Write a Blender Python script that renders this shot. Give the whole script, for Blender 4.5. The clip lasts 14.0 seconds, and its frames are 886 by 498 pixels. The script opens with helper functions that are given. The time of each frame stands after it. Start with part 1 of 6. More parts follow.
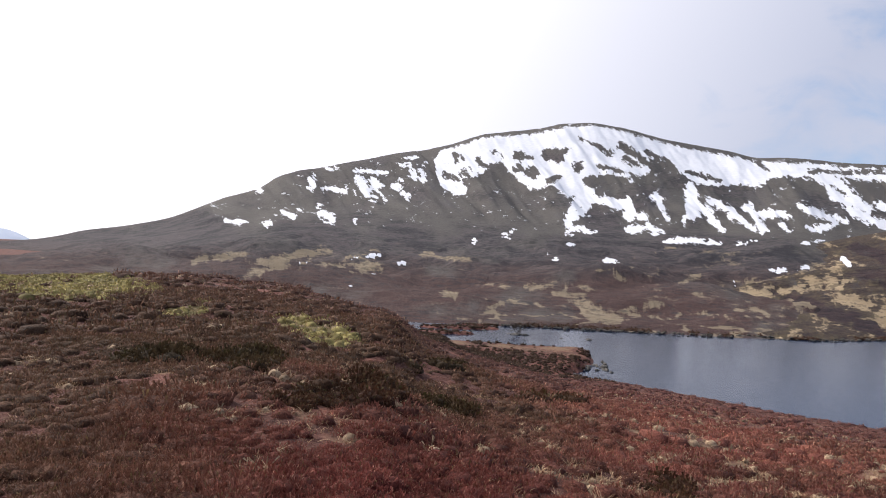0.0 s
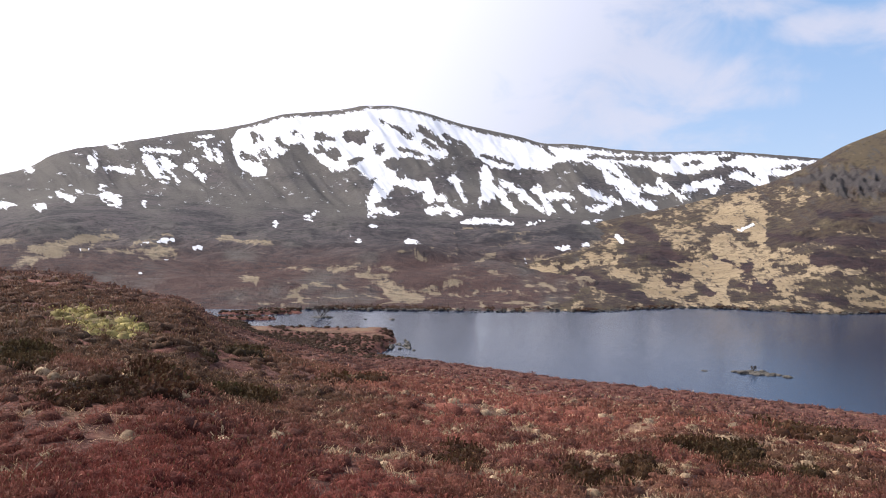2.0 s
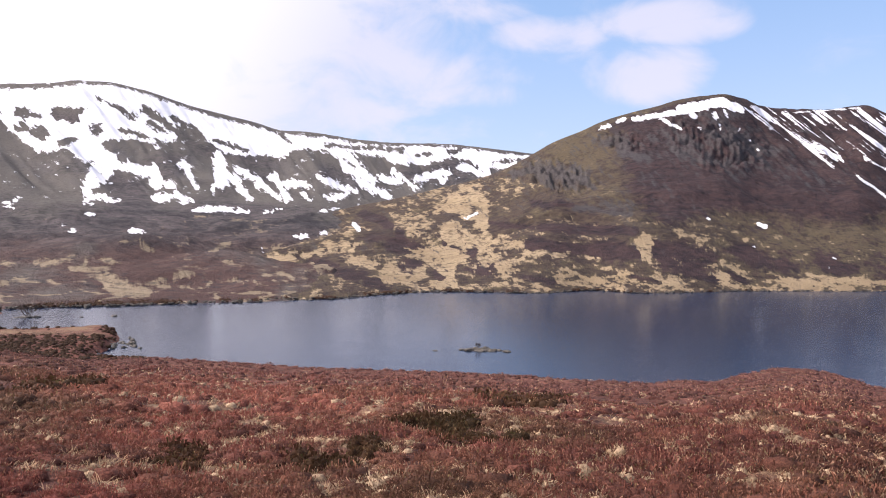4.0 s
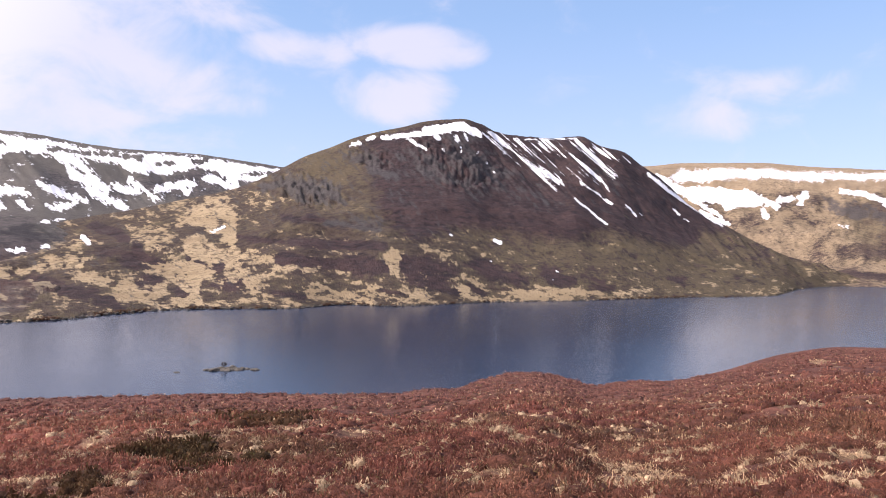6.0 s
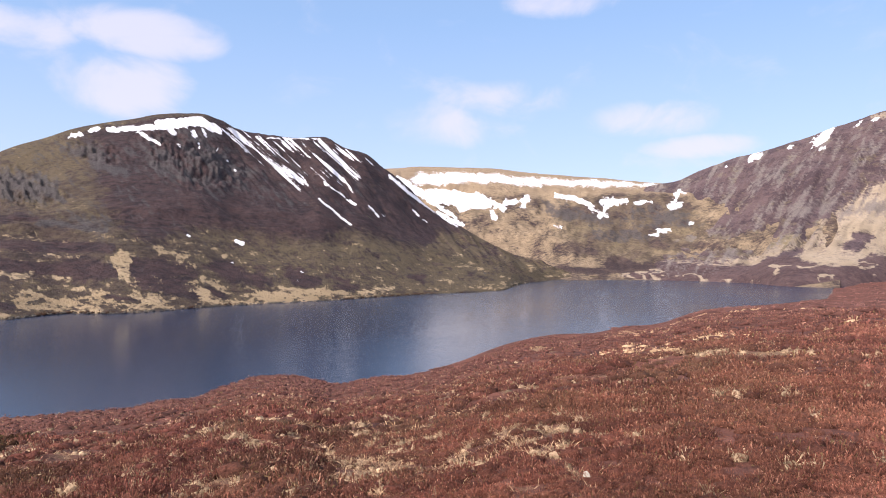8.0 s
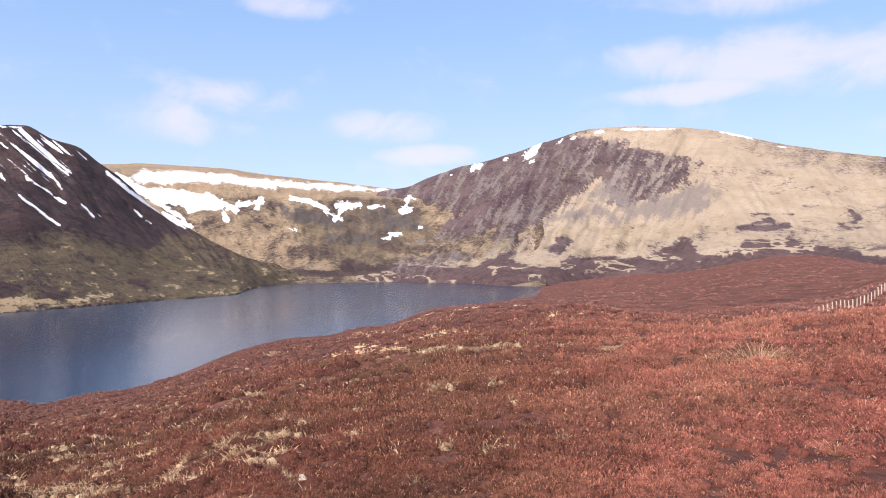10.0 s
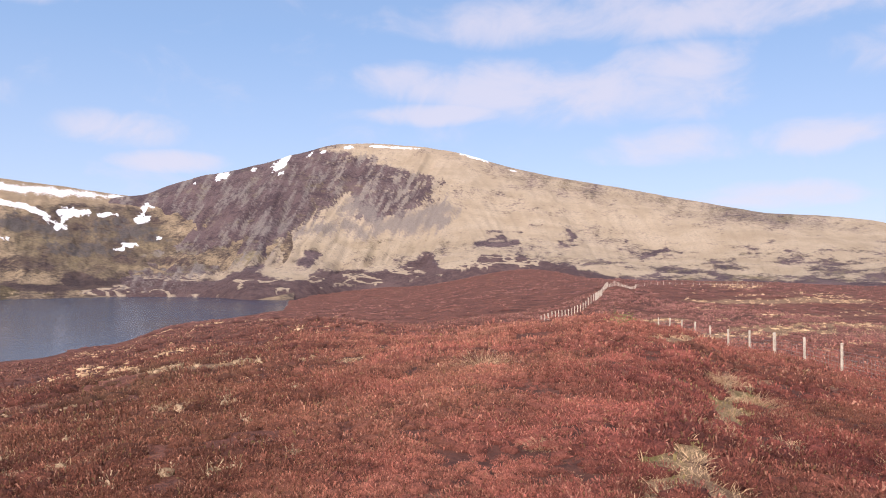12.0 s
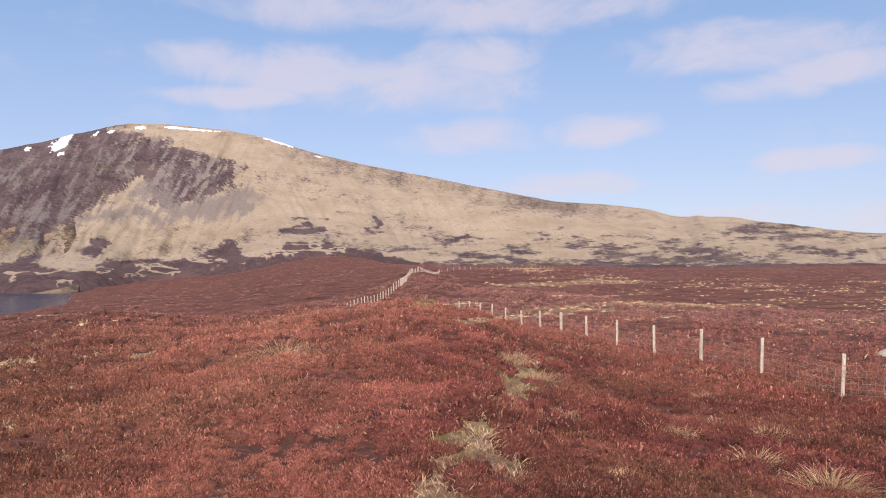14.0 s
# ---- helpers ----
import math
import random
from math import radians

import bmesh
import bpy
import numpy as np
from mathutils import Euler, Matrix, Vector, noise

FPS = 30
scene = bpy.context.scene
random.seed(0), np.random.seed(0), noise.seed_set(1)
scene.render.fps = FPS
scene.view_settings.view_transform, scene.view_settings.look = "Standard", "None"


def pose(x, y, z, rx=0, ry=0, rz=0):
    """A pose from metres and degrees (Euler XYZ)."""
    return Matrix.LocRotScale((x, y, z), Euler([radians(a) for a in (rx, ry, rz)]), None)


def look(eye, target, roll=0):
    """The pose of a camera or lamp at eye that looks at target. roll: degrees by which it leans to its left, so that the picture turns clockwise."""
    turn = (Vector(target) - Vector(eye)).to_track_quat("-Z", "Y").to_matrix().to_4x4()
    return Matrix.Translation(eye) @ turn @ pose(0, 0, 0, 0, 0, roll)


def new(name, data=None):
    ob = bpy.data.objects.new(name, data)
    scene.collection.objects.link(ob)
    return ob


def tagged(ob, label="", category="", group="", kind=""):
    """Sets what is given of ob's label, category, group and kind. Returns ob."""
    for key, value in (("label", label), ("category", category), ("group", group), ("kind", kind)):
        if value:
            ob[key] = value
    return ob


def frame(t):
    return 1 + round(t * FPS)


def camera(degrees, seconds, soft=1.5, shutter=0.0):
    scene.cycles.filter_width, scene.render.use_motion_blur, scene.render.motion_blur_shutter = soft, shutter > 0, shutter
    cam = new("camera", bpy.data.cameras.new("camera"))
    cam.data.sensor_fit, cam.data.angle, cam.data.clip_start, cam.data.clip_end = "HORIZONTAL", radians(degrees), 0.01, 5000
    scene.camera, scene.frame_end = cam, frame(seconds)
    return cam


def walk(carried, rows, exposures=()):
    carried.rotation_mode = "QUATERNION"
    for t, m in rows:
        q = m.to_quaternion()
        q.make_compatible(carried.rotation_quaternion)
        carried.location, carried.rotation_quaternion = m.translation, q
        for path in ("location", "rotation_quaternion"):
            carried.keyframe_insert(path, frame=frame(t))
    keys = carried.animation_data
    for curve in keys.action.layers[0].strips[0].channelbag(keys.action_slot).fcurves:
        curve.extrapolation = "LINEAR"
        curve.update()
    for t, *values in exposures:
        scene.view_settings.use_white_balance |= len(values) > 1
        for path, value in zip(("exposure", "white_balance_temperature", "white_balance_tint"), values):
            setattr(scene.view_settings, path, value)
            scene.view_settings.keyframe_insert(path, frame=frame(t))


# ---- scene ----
cam = camera(61.8, 14.0, soft=1.0)
# The viewer stands on one spot and turns with the camera held at arm's length.
# World: z = 0 is the lake, the eye is 20 m above it, bearings are degrees clockwise from +y.
EYE, ARM, TILT, LEAN = 20.0, 0.5, 0.3, -2.4
TURNS = [
    (0.0, -0.00, 0.00, 0.00),
    (0.5, -3.10, -0.15, 0.13),
    (1.0, -6.61, -0.50, 0.28),
    (1.5, -10.71, -0.97, 0.59),
    (2.0, -15.15, -1.49, 0.73),
    (2.5, -19.84, -2.03, 0.88),
    (3.0, -24.92, -2.46, 0.95),
    (3.5, -30.18, -2.68, 0.89),
    (6.0, -54.28, -1.63, -0.04),
    (6.5, -59.29, -1.57, -0.12),
    (7.0, -64.23, -1.57, -0.08),
    (9.5, -88.76, -1.44, -0.32),
    (10.0, -94.12, -1.26, -0.51),
    (10.5, -99.41, -0.95, -0.70),
    (11.0, -104.34, -0.52, -0.93),
    (11.5, -108.99, -0.20, -1.13),
    (12.0, -113.36, 0.08, -1.31),
    (12.5, -117.59, 0.08, -1.16),
    (13.0, -121.70, -0.03, -1.14),
    (13.5, -125.27, -0.28, -1.03),
    (14.0, -128.24, -0.63, -1.00),
]
walk(cam, [(t, Matrix.Translation((ARM * math.sin(radians(-yaw)), ARM * math.cos(radians(-yaw)), EYE))
            @ pose(0, 0, 0, TILT, LEAN, 0) @ pose(0, 0, 0, 90 + pitch, roll, yaw)) for t, yaw, pitch, roll in TURNS],
     exposures=[(0.0, -0.15, 6500, 15), (1.5, 0.05, 6500, 15), (3.0, 0.25, 6650, 19), (6.0, 0.34, 6800, 23), (7.0, 0.34, 6800, 22), (9.5, 0.36, 6650, 20), (11.5, 0.2, 6700, 21), (14.0, -0.04, 6800, 22)])
# ---- daylight ----
SUN_BEARING, SUN_HEIGHT = -54.0, 38.0
sun_way = Vector((math.sin(radians(SUN_BEARING)) * math.cos(radians(SUN_HEIGHT)),
                  math.cos(radians(SUN_BEARING)) * math.cos(radians(SUN_HEIGHT)), math.sin(radians(SUN_HEIGHT))))
sun = new("sun", bpy.data.lights.new("sun", "SUN"))
sun.data.energy, sun.data.angle, sun.data.color = 4.6, radians(0.6), (1.0, 0.95, 0.87)
sun.matrix_world = look(sun_way * 100, (0, 0, 0))


class Nodes:
    """Short-hand for building node trees."""

    def __init__(self, tree):
        self.tree = tree

    def add(self, kind):
        return self.tree.nodes.new(kind)

    def put(self, socket, value):
        if isinstance(value, bpy.types.NodeSocket):
            self.tree.links.new(value, socket)
        elif isinstance(value, tuple) and len(value) == 3 and socket.type == "RGBA":
            socket.default_value = (*value, 1)
        else:
            socket.default_value = value

    def math(self, op, a, b=0.0, c=0.0, clamp=False):
        node = self.add("ShaderNodeMath")
        node.operation, node.use_clamp = op, clamp
        for socket, value in zip(node.inputs, (a, b, c)):
            self.put(socket, value)
        return node.outputs[0]

    def vmath(self, op, a, b=(0, 0, 0), scale=None):
        node = self.add("ShaderNodeVectorMath")
        node.operation = op
        self.put(node.inputs[0], a)
        self.put(node.inputs[1], b)
        if scale is not None:
            self.put(node.inputs[3], scale)
        return node.outputs["Value"] if op in ("DOT_PRODUCT", "LENGTH") else node.outputs[0]

    def noise(self, where, scale, detail=4.0, rough=0.55, warp=0.0):
        node = self.add("ShaderNodeTexNoise")
        self.put(node.inputs["Vector"], where)
        self.put(node.inputs["Scale"], scale)
        self.put(node.inputs["Detail"], detail)
        self.put(node.inputs["Roughness"], rough)
        self.put(node.inputs["Distortion"], warp)
        return node.outputs["Fac"]

    def span(self, value, low, high, to_low=0.0, to_high=1.0, smooth=False):
        node = self.add("ShaderNodeMapRange")
        node.interpolation_type = "SMOOTHSTEP" if smooth else "LINEAR"
        for socket, v in zip(node.inputs, (value, low, high, to_low, to_high)):
            self.put(socket, v)
        return node.outputs[0]

    def mix(self, factor, a, b, blend="MIX"):
        node = self.add("ShaderNodeMix")
        node.data_type, node.blend_type = "RGBA", blend
        self.put(node.inputs[0], factor)
        self.put(node.inputs[6], a)
        self.put(node.inputs[7], b)
        return node.outputs[2]

    def attribute(self, name):
        node = self.add("ShaderNodeAttribute")
        node.attribute_name = name
        return node.outputs["Fac"]

    def bump(self, height, strength, distance):
        node = self.add("ShaderNodeBump")
        self.put(node.inputs["Height"], height)
        self.put(node.inputs["Strength"], strength)
        self.put(node.inputs["Distance"], distance)
        return node.outputs[0]


world = bpy.data.worlds.new("sky")
scene.world = world
world.use_nodes = True
world.node_tree.nodes.clear()
n = Nodes(world.node_tree)
heaven = n.add("ShaderNodeTexSky")
heaven.sky_type, heaven.sun_disc, heaven.altitude = "NISHITA", False, 500
heaven.sun_elevation, heaven.sun_rotation = radians(SUN_HEIGHT), radians(SUN_BEARING)
heaven.air_density, heaven.dust_density, heaven.ozone_density = 1.0, 0.6, 2.0
way = n.add("ShaderNodeTexCoord").outputs["Generated"]
split = n.add("ShaderNodeSeparateXYZ")
n.put(split.inputs[0], way)
lift = n.math("ADD", n.math("MAXIMUM", split.outputs[2], 0.0), 0.16)
flat = n.add("ShaderNodeCombineXYZ")
n.put(flat.inputs[0], n.math("DIVIDE", split.outputs[0], lift))
n.put(flat.inputs[1], n.math("DIVIDE", split.outputs[1], lift))
near_sun = n.vmath("DOT_PRODUCT", way, tuple(sun_way))
turn = n.math("MULTIPLY", n.math("ARCTAN2", split.outputs[0], split.outputs[1]), math.degrees(1))
height = n.math("MULTIPLY", n.math("ARCSINE", split.outputs[2]), math.degrees(1))
# Banks of cloud: bearing, height, half width and half height in degrees.
SOUTH = ((31, 12.63, 7.31, 2.87), (36.56, 10.92, 4.59, 1.23), (50.48, 12.22, 3.89, 1.68), (42.15, 15.27, 4.36, 1.34), (52.82, 15.27, 4.09, 1.07), (32.16, 12.04, 8.42, 2.61),
          (36.75, 16.76, 5.3, 1.11), (50.64, 11.84, 3.86, 1.87), (43.04, 15.16, 2.24, 1.1), (51.41, 15.97, 4.74, 1.21), (73.53, 10.38, 5.34, 1.56), (78.32, 12.02, 4.3, 1.39),
          (88.85, 10.37, 2.32, 1.11), (89.45, 10.45, 3.95, 1.19), (92.95, 8.38, 3.49, 0.69), (111.82, 12.47, 4.09, 0.77), (114.03, 14.72, 8.29, 1.49), (82.86, 19.07, 3.92, 0.98))
NORTH = ((89.78, 10.49, 3.15, 1.05), (120.56, 14.63, 13.96, 1.71), (126.79, 18.92, 16.89, 1.6), (130.67, 15.47, 4.97, 1.53), (130.22, 10, 4.58, 1.2), (136.71, 5.87, 4.81, 0.92),
          (113.21, 12.57, 3.94, 0.67), (128.31, 19.08, 18.48, 1.78), (127.35, 13.6, 8.34, 2.29), (129.93, 9.34, 5.26, 1.11), (140.71, 9.83, 4.18, 1.17), (150.01, 14.92, 8.37, 1.72),
          (151.08, 11.91, 4.86, 0.97), (137.69, 5.93, 5.96, 0.86), (155.31, 6.88, 4.17, 0.77), (156.47, 12.82, 4.11, 1.11), (153.47, 2.88, 9.29, 0.99))
bank = n.math("ADD", n.span(near_sun, 0.0, 0.40, -0.9, 2.3), n.span(height, 26, 60, 0.0, 0.5))
for a0, e0, w0, h0 in SOUTH + NORTH:
    off = n.math("ADD", n.math("POWER", n.math("DIVIDE", n.math("SUBTRACT", turn, a0), w0), 2.0), n.math("POWER", n.math("DIVIDE", n.math("SUBTRACT", height, e0), h0), 2.0))
    bank = n.math("MAXIMUM", bank, n.math("SUBTRACT", 1.0, off))
puff = n.noise(n.vmath("MULTIPLY", way, (1.0, 1.0, 1.7)), 8.5, 7.0, 0.58, 0.5)
wisp = n.noise(flat.outputs[0], 1.1, 4.0, 0.5)
thick = n.math("ADD", n.math("MULTIPLY", bank, 0.66), n.math("ADD", n.math("MULTIPLY", n.math("SUBTRACT", puff, 0.5), 3.2), n.math("MULTIPLY", n.math("SUBTRACT", wisp, 0.5), 1.2)))
cloud = n.span(thick, -0.45, 1.0, smooth=True)
glow = n.span(near_sun, 0.25, 0.8, 0.0, 1.0)
white = n.mix(glow, (0.72, 0.73, 0.82), (1.75, 1.73, 1.72))
clear = n.mix(1.0, heaven.outputs[0], (0.12, 0.12, 0.12), "MULTIPLY")
clear = n.mix(n.math("MULTIPLY", n.span(height, 0, 25, 0.70, 0.45), n.span(height, 25, 60, 1.0, 0.25)), clear, n.mix(n.span(height, 0, 18), (0.575, 0.72, 0.96), (0.345, 0.61, 0.99)))
both = n.mix(n.math("MULTIPLY", cloud, n.span(near_sun, 0.2, 0.6, 0.68, 0.82)), clear, white)
shine = n.add("ShaderNodeBackground")
n.put(shine.inputs[0], both)
n.put(shine.inputs[1], 1.0)
n.put(n.add("ShaderNodeOutputWorld").inputs[0], shine.outputs[0])


# ---- materials ----
def material(name, rough=0.9):
    """An empty node material: its node short-hand, and its Principled shader."""
    mat = bpy.data.materials.new(name)
    mat.use_nodes = True
    m = Nodes(mat.node_tree)
    shader = mat.node_tree.nodes["Principled BSDF"]
    shader.inputs["Roughness"].default_value = rough
    shader.inputs["Specular IOR Level"].default_value = 0.15
    return mat, m, shader


def hill_material(name, heath_a, heath_b, straw_a, straw_b, stone, turf, bushy=0.55):
    """Moorland seen from afar: heather as the ground, with straw grass, turf, stone and snow by the fields of the mesh."""
    mat, m, shader = material(name)
    place = m.add("ShaderNodeNewGeometry").outputs["Position"]
    fine = m.noise(place, 0.16, 6.0, 0.72)
    grain = m.noise(place, 0.9, 3.0, 0.6)
    broad = m.noise(place, 0.022, 4.0, 0.6)
    rag = m.math("ADD", m.math("MULTIPLY", m.math("SUBTRACT", fine, 0.5), 1.3), m.math("MULTIPLY", m.math("SUBTRACT", grain, 0.5), 0.6))
    colour = m.mix(m.span(m.math("ADD", fine, m.math("MULTIPLY", m.math("SUBTRACT", broad, 0.5), 1.0)), 0.38, 0.62), heath_a, heath_b)
    colour = m.mix(m.math("MULTIPLY", m.span(m.math("ADD", m.attribute("warm"), rag), -0.2, 0.9), 0.8), colour, m.mix(fine, (0.040, 0.023, 0.022), (0.138, 0.074, 0.060)))
    grass = m.mix(m.span(m.math("ADD", broad, m.math("MULTIPLY", m.math("SUBTRACT", grain, 0.5), 0.6)), 0.35, 0.65), straw_a, straw_b)
    colour = m.mix(m.span(m.math("ADD", m.attribute("turf"), rag), -0.30, 0.40, 0.0, 0.9), colour, turf)
    colour = m.mix(m.span(m.math("ADD", m.attribute("straw"), m.math("MULTIPLY", rag, 1.5)), -0.18, 0.32, 0.0, 0.97), colour, grass)
    rock = m.mix(m.span(grain, 0.35, 0.65), tuple(0.45 * c for c in stone), stone)
    colour = m.mix(m.span(m.math("ADD", m.attribute("stone"), m.math("MULTIPLY", rag, 1.3)), -0.25, 0.45, 0.0, 0.85), colour, rock)
    snow = m.span(m.math("ADD", m.attribute("snow"), m.math("MULTIPLY", rag, 1.6)), -0.06, 0.10)
    clump = m.span(m.math("ADD", m.noise(place, 0.28, 3.0, 0.6), m.math("MULTIPLY", m.math("SUBTRACT", broad, 0.5), 0.5)), 0.55, 0.66)
    colour = m.mix(m.math("MULTIPLY", clump, bushy), colour, heath_a)
    colour = m.mix(m.span(grain, 0.25, 0.75, 0.0, 0.75), colour, m.mix(1.0, colour, (0.52, 0.48, 0.48), "MULTIPLY"))
    colour = m.mix(snow, colour, m.mix(m.span(fine, 0.3, 0.7), (0.60, 0.62, 0.67), (0.72, 0.74, 0.78)))
    m.put(shader.inputs["Base Color"], colour)
    m.put(shader.inputs["Normal"], m.bump(m.math("ADD", m.math("MULTIPLY", fine, 3.0), grain), m.span(snow, 0, 1, 0.9, 0.15), 1.2))
    return mat


def ground_material():
    """The near moor between the plants: peat, moss and litter, with straw grass and turf by the fields of the mesh."""
    mat, m, shader = material("heather_moor")
    place = m.add("ShaderNodeNewGeometry").outputs["Position"]
    fine = m.noise(place, 6.0, 5.0, 0.7)
    clump = m.noise(place, 0.9, 5.0, 0.65)
    broad = m.noise(place, 0.06, 4.0, 0.6)
    rag = m.math("ADD", m.math("MULTIPLY", m.math("SUBTRACT", clump, 0.5), 1.6), m.math("MULTIPLY", m.math("SUBTRACT", fine, 0.5), 0.9))
    colour = m.mix(m.span(m.math("ADD", m.math("MULTIPLY", clump, 0.7), m.math("MULTIPLY", fine, 0.5)), 0.45, 0.75), (0.048, 0.024, 0.020), (0.200, 0.084, 0.064))
    colour = m.mix(m.span(broad, 0.4, 0.65, 0.0, 0.6), colour, (0.12, 0.052, 0.042))
    wide = m.noise(place, 0.16, 5.0, 0.7)
    colour = m.mix(1.0, colour, m.mix(m.span(wide, 0.35, 0.65), (0.55, 0.55, 0.58), (1.35, 1.30, 1.22)), "MULTIPLY")
    colour = m.mix(m.span(m.math("ADD", m.attribute("turf"), rag), -0.1, 0.4), colour, m.mix(fine, (0.10, 0.085, 0.035), (0.20, 0.165, 0.065)))
    colour = m.mix(m.span(m.math("ADD", m.attribute("straw"), rag), -0.05, 0.75, 0.0, 0.75), colour, m.mix(m.span(fine, 0.3, 0.7), (0.13, 0.08, 0.05), (0.32, 0.225, 0.14)))
    colour = m.mix(m.span(m.math("ADD", m.attribute("stone"), rag), -0.1, 0.2), colour, (0.16, 0.15, 0.14))
    m.put(shader.inputs["Base Color"], colour)
    m.put(shader.inputs["Normal"], m.bump(m.math("ADD", m.math("MULTIPLY", clump, 1.0), m.math("MULTIPLY", fine, 0.35)), 1.0, 0.5))
    return mat


def water_material():
    mat, m, shader = material("lake_water", 0.12)
    place = m.add("ShaderNodeNewGeometry").outputs["Position"]
    chop = m.noise(m.vmath("MULTIPLY", place, (1.0, 1.6, 1.0)), 7.0, 3.0, 0.6)
    swell = m.noise(place, 0.05, 3.0, 0.6)
    gust = m.span(m.noise(m.vmath("MULTIPLY", place, (0.6, 1.0, 1.0)), 0.012, 3.0, 0.5), 0.35, 0.65, 0.80, 1.0)
    shader.inputs["IOR"].default_value = 1.33
    shader.inputs["Specular IOR Level"].default_value = 0.50
    m.put(shader.inputs["Base Color"], m.mix(swell, (0.005, 0.014, 0.037), (0.007, 0.019, 0.050)))
    m.put(shader.inputs["Roughness"], m.span(gust, 0.8, 1, 0.17, 0.21))
    slope = m.vmath("MULTIPLY", m.vmath("SUBTRACT", chop.node.outputs["Color"], (0.5, 0.5, 0.5)), (1.0, 1.0, 0.0))
    tilt = m.vmath("SCALE", slope, scale=m.math("MULTIPLY", gust, 0.09))
    m.put(shader.inputs["Normal"], m.vmath("NORMALIZE", m.vmath("ADD", tilt, (0.0, 0.0, 1.0))))
    return mat


def plain_material(name, low, high, scale, rough=0.9, relief=0.02, vary=0.0):
    """A surface between two colours by grain, with relief; vary: how far each piece differs."""
    mat, m, shader = material(name, rough)
    place = m.add("ShaderNodeNewGeometry").outputs["Position"]
    grain = m.noise(place, scale, 5.0, 0.65)
    colour = m.mix(m.span(m.math("ADD", grain, m.math("MULTIPLY", m.math("SUBTRACT", m.noise(place, scale * 0.15, 2.0), 0.5), 0.5)), 0.3, 0.7), low, high)
    if vary:
        chance = m.add("ShaderNodeNewGeometry").outputs["Random Per Island"]
        colour = m.mix(1.0, colour, m.mix(chance, (1 - vary,) * 3, (1 + vary,) * 3), "MULTIPLY")
    m.put(shader.inputs["Base Color"], colour)
    if relief:
        m.put(shader.inputs["Normal"], m.bump(grain, 0.7, relief))
    return mat


def plant_material(name, low, high, scale, vary, through_light=0.4):
    """Leaves and stems: as plain_material, with some light passing through."""
    mat = plain_material(name, low, high, scale, 0.85, 0, vary)
    m = Nodes(mat.node_tree)
    shader = mat.node_tree.nodes["Principled BSDF"]
    back = m.add("ShaderNodeBsdfTranslucent")
    m.put(back.inputs[0], shader.inputs["Base Color"].links[0].from_socket)
    blend = m.add("ShaderNodeMixShader")
    m.put(blend.inputs[0], through_light)
    m.put(blend.inputs[1], shader.outputs[0])
    m.put(blend.inputs[2], back.outputs[0])
    m.put(mat.node_tree.nodes["Material Output"].inputs[0], blend.outputs[0])
    return mat


MOOR = ground_material()
WATER = water_material()
# Snow hill ground colours are greyed and blued, haze put into the colour.
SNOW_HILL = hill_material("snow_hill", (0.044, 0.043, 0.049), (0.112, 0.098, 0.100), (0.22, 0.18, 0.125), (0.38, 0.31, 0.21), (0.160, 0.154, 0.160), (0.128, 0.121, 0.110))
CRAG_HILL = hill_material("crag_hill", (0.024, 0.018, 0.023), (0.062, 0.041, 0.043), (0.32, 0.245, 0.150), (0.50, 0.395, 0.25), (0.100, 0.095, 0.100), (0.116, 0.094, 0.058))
GRASS_HILL = hill_material("grass_hill", (0.073, 0.053, 0.062), (0.154, 0.111, 0.115), (0.36, 0.292, 0.210), (0.475, 0.398, 0.298), (0.30, 0.265, 0.250), (0.220, 0.185, 0.105), 0.22)
CORRIE = hill_material("corrie", (0.050, 0.038, 0.040), (0.110, 0.080, 0.070), (0.27, 0.205, 0.138), (0.42, 0.325, 0.215), (0.125, 0.115, 0.118), (0.215, 0.172, 0.108))
# The far hill's pale blue is haze put into its base colour.
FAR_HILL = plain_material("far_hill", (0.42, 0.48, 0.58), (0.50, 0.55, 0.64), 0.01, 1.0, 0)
BARK = plain_material("dark_bark", (0.025, 0.02, 0.017), (0.075, 0.062, 0.05), 12.0, 0.9, 0.02)
POST = plain_material("weathered_post", (0.30, 0.25, 0.20), (0.62, 0.55, 0.46), 30.0, 0.8, 0.004)
WIRE = plain_material("fence_wire", (0.16, 0.15, 0.14), (0.28, 0.27, 0.26), 10.0, 0.45, 0)


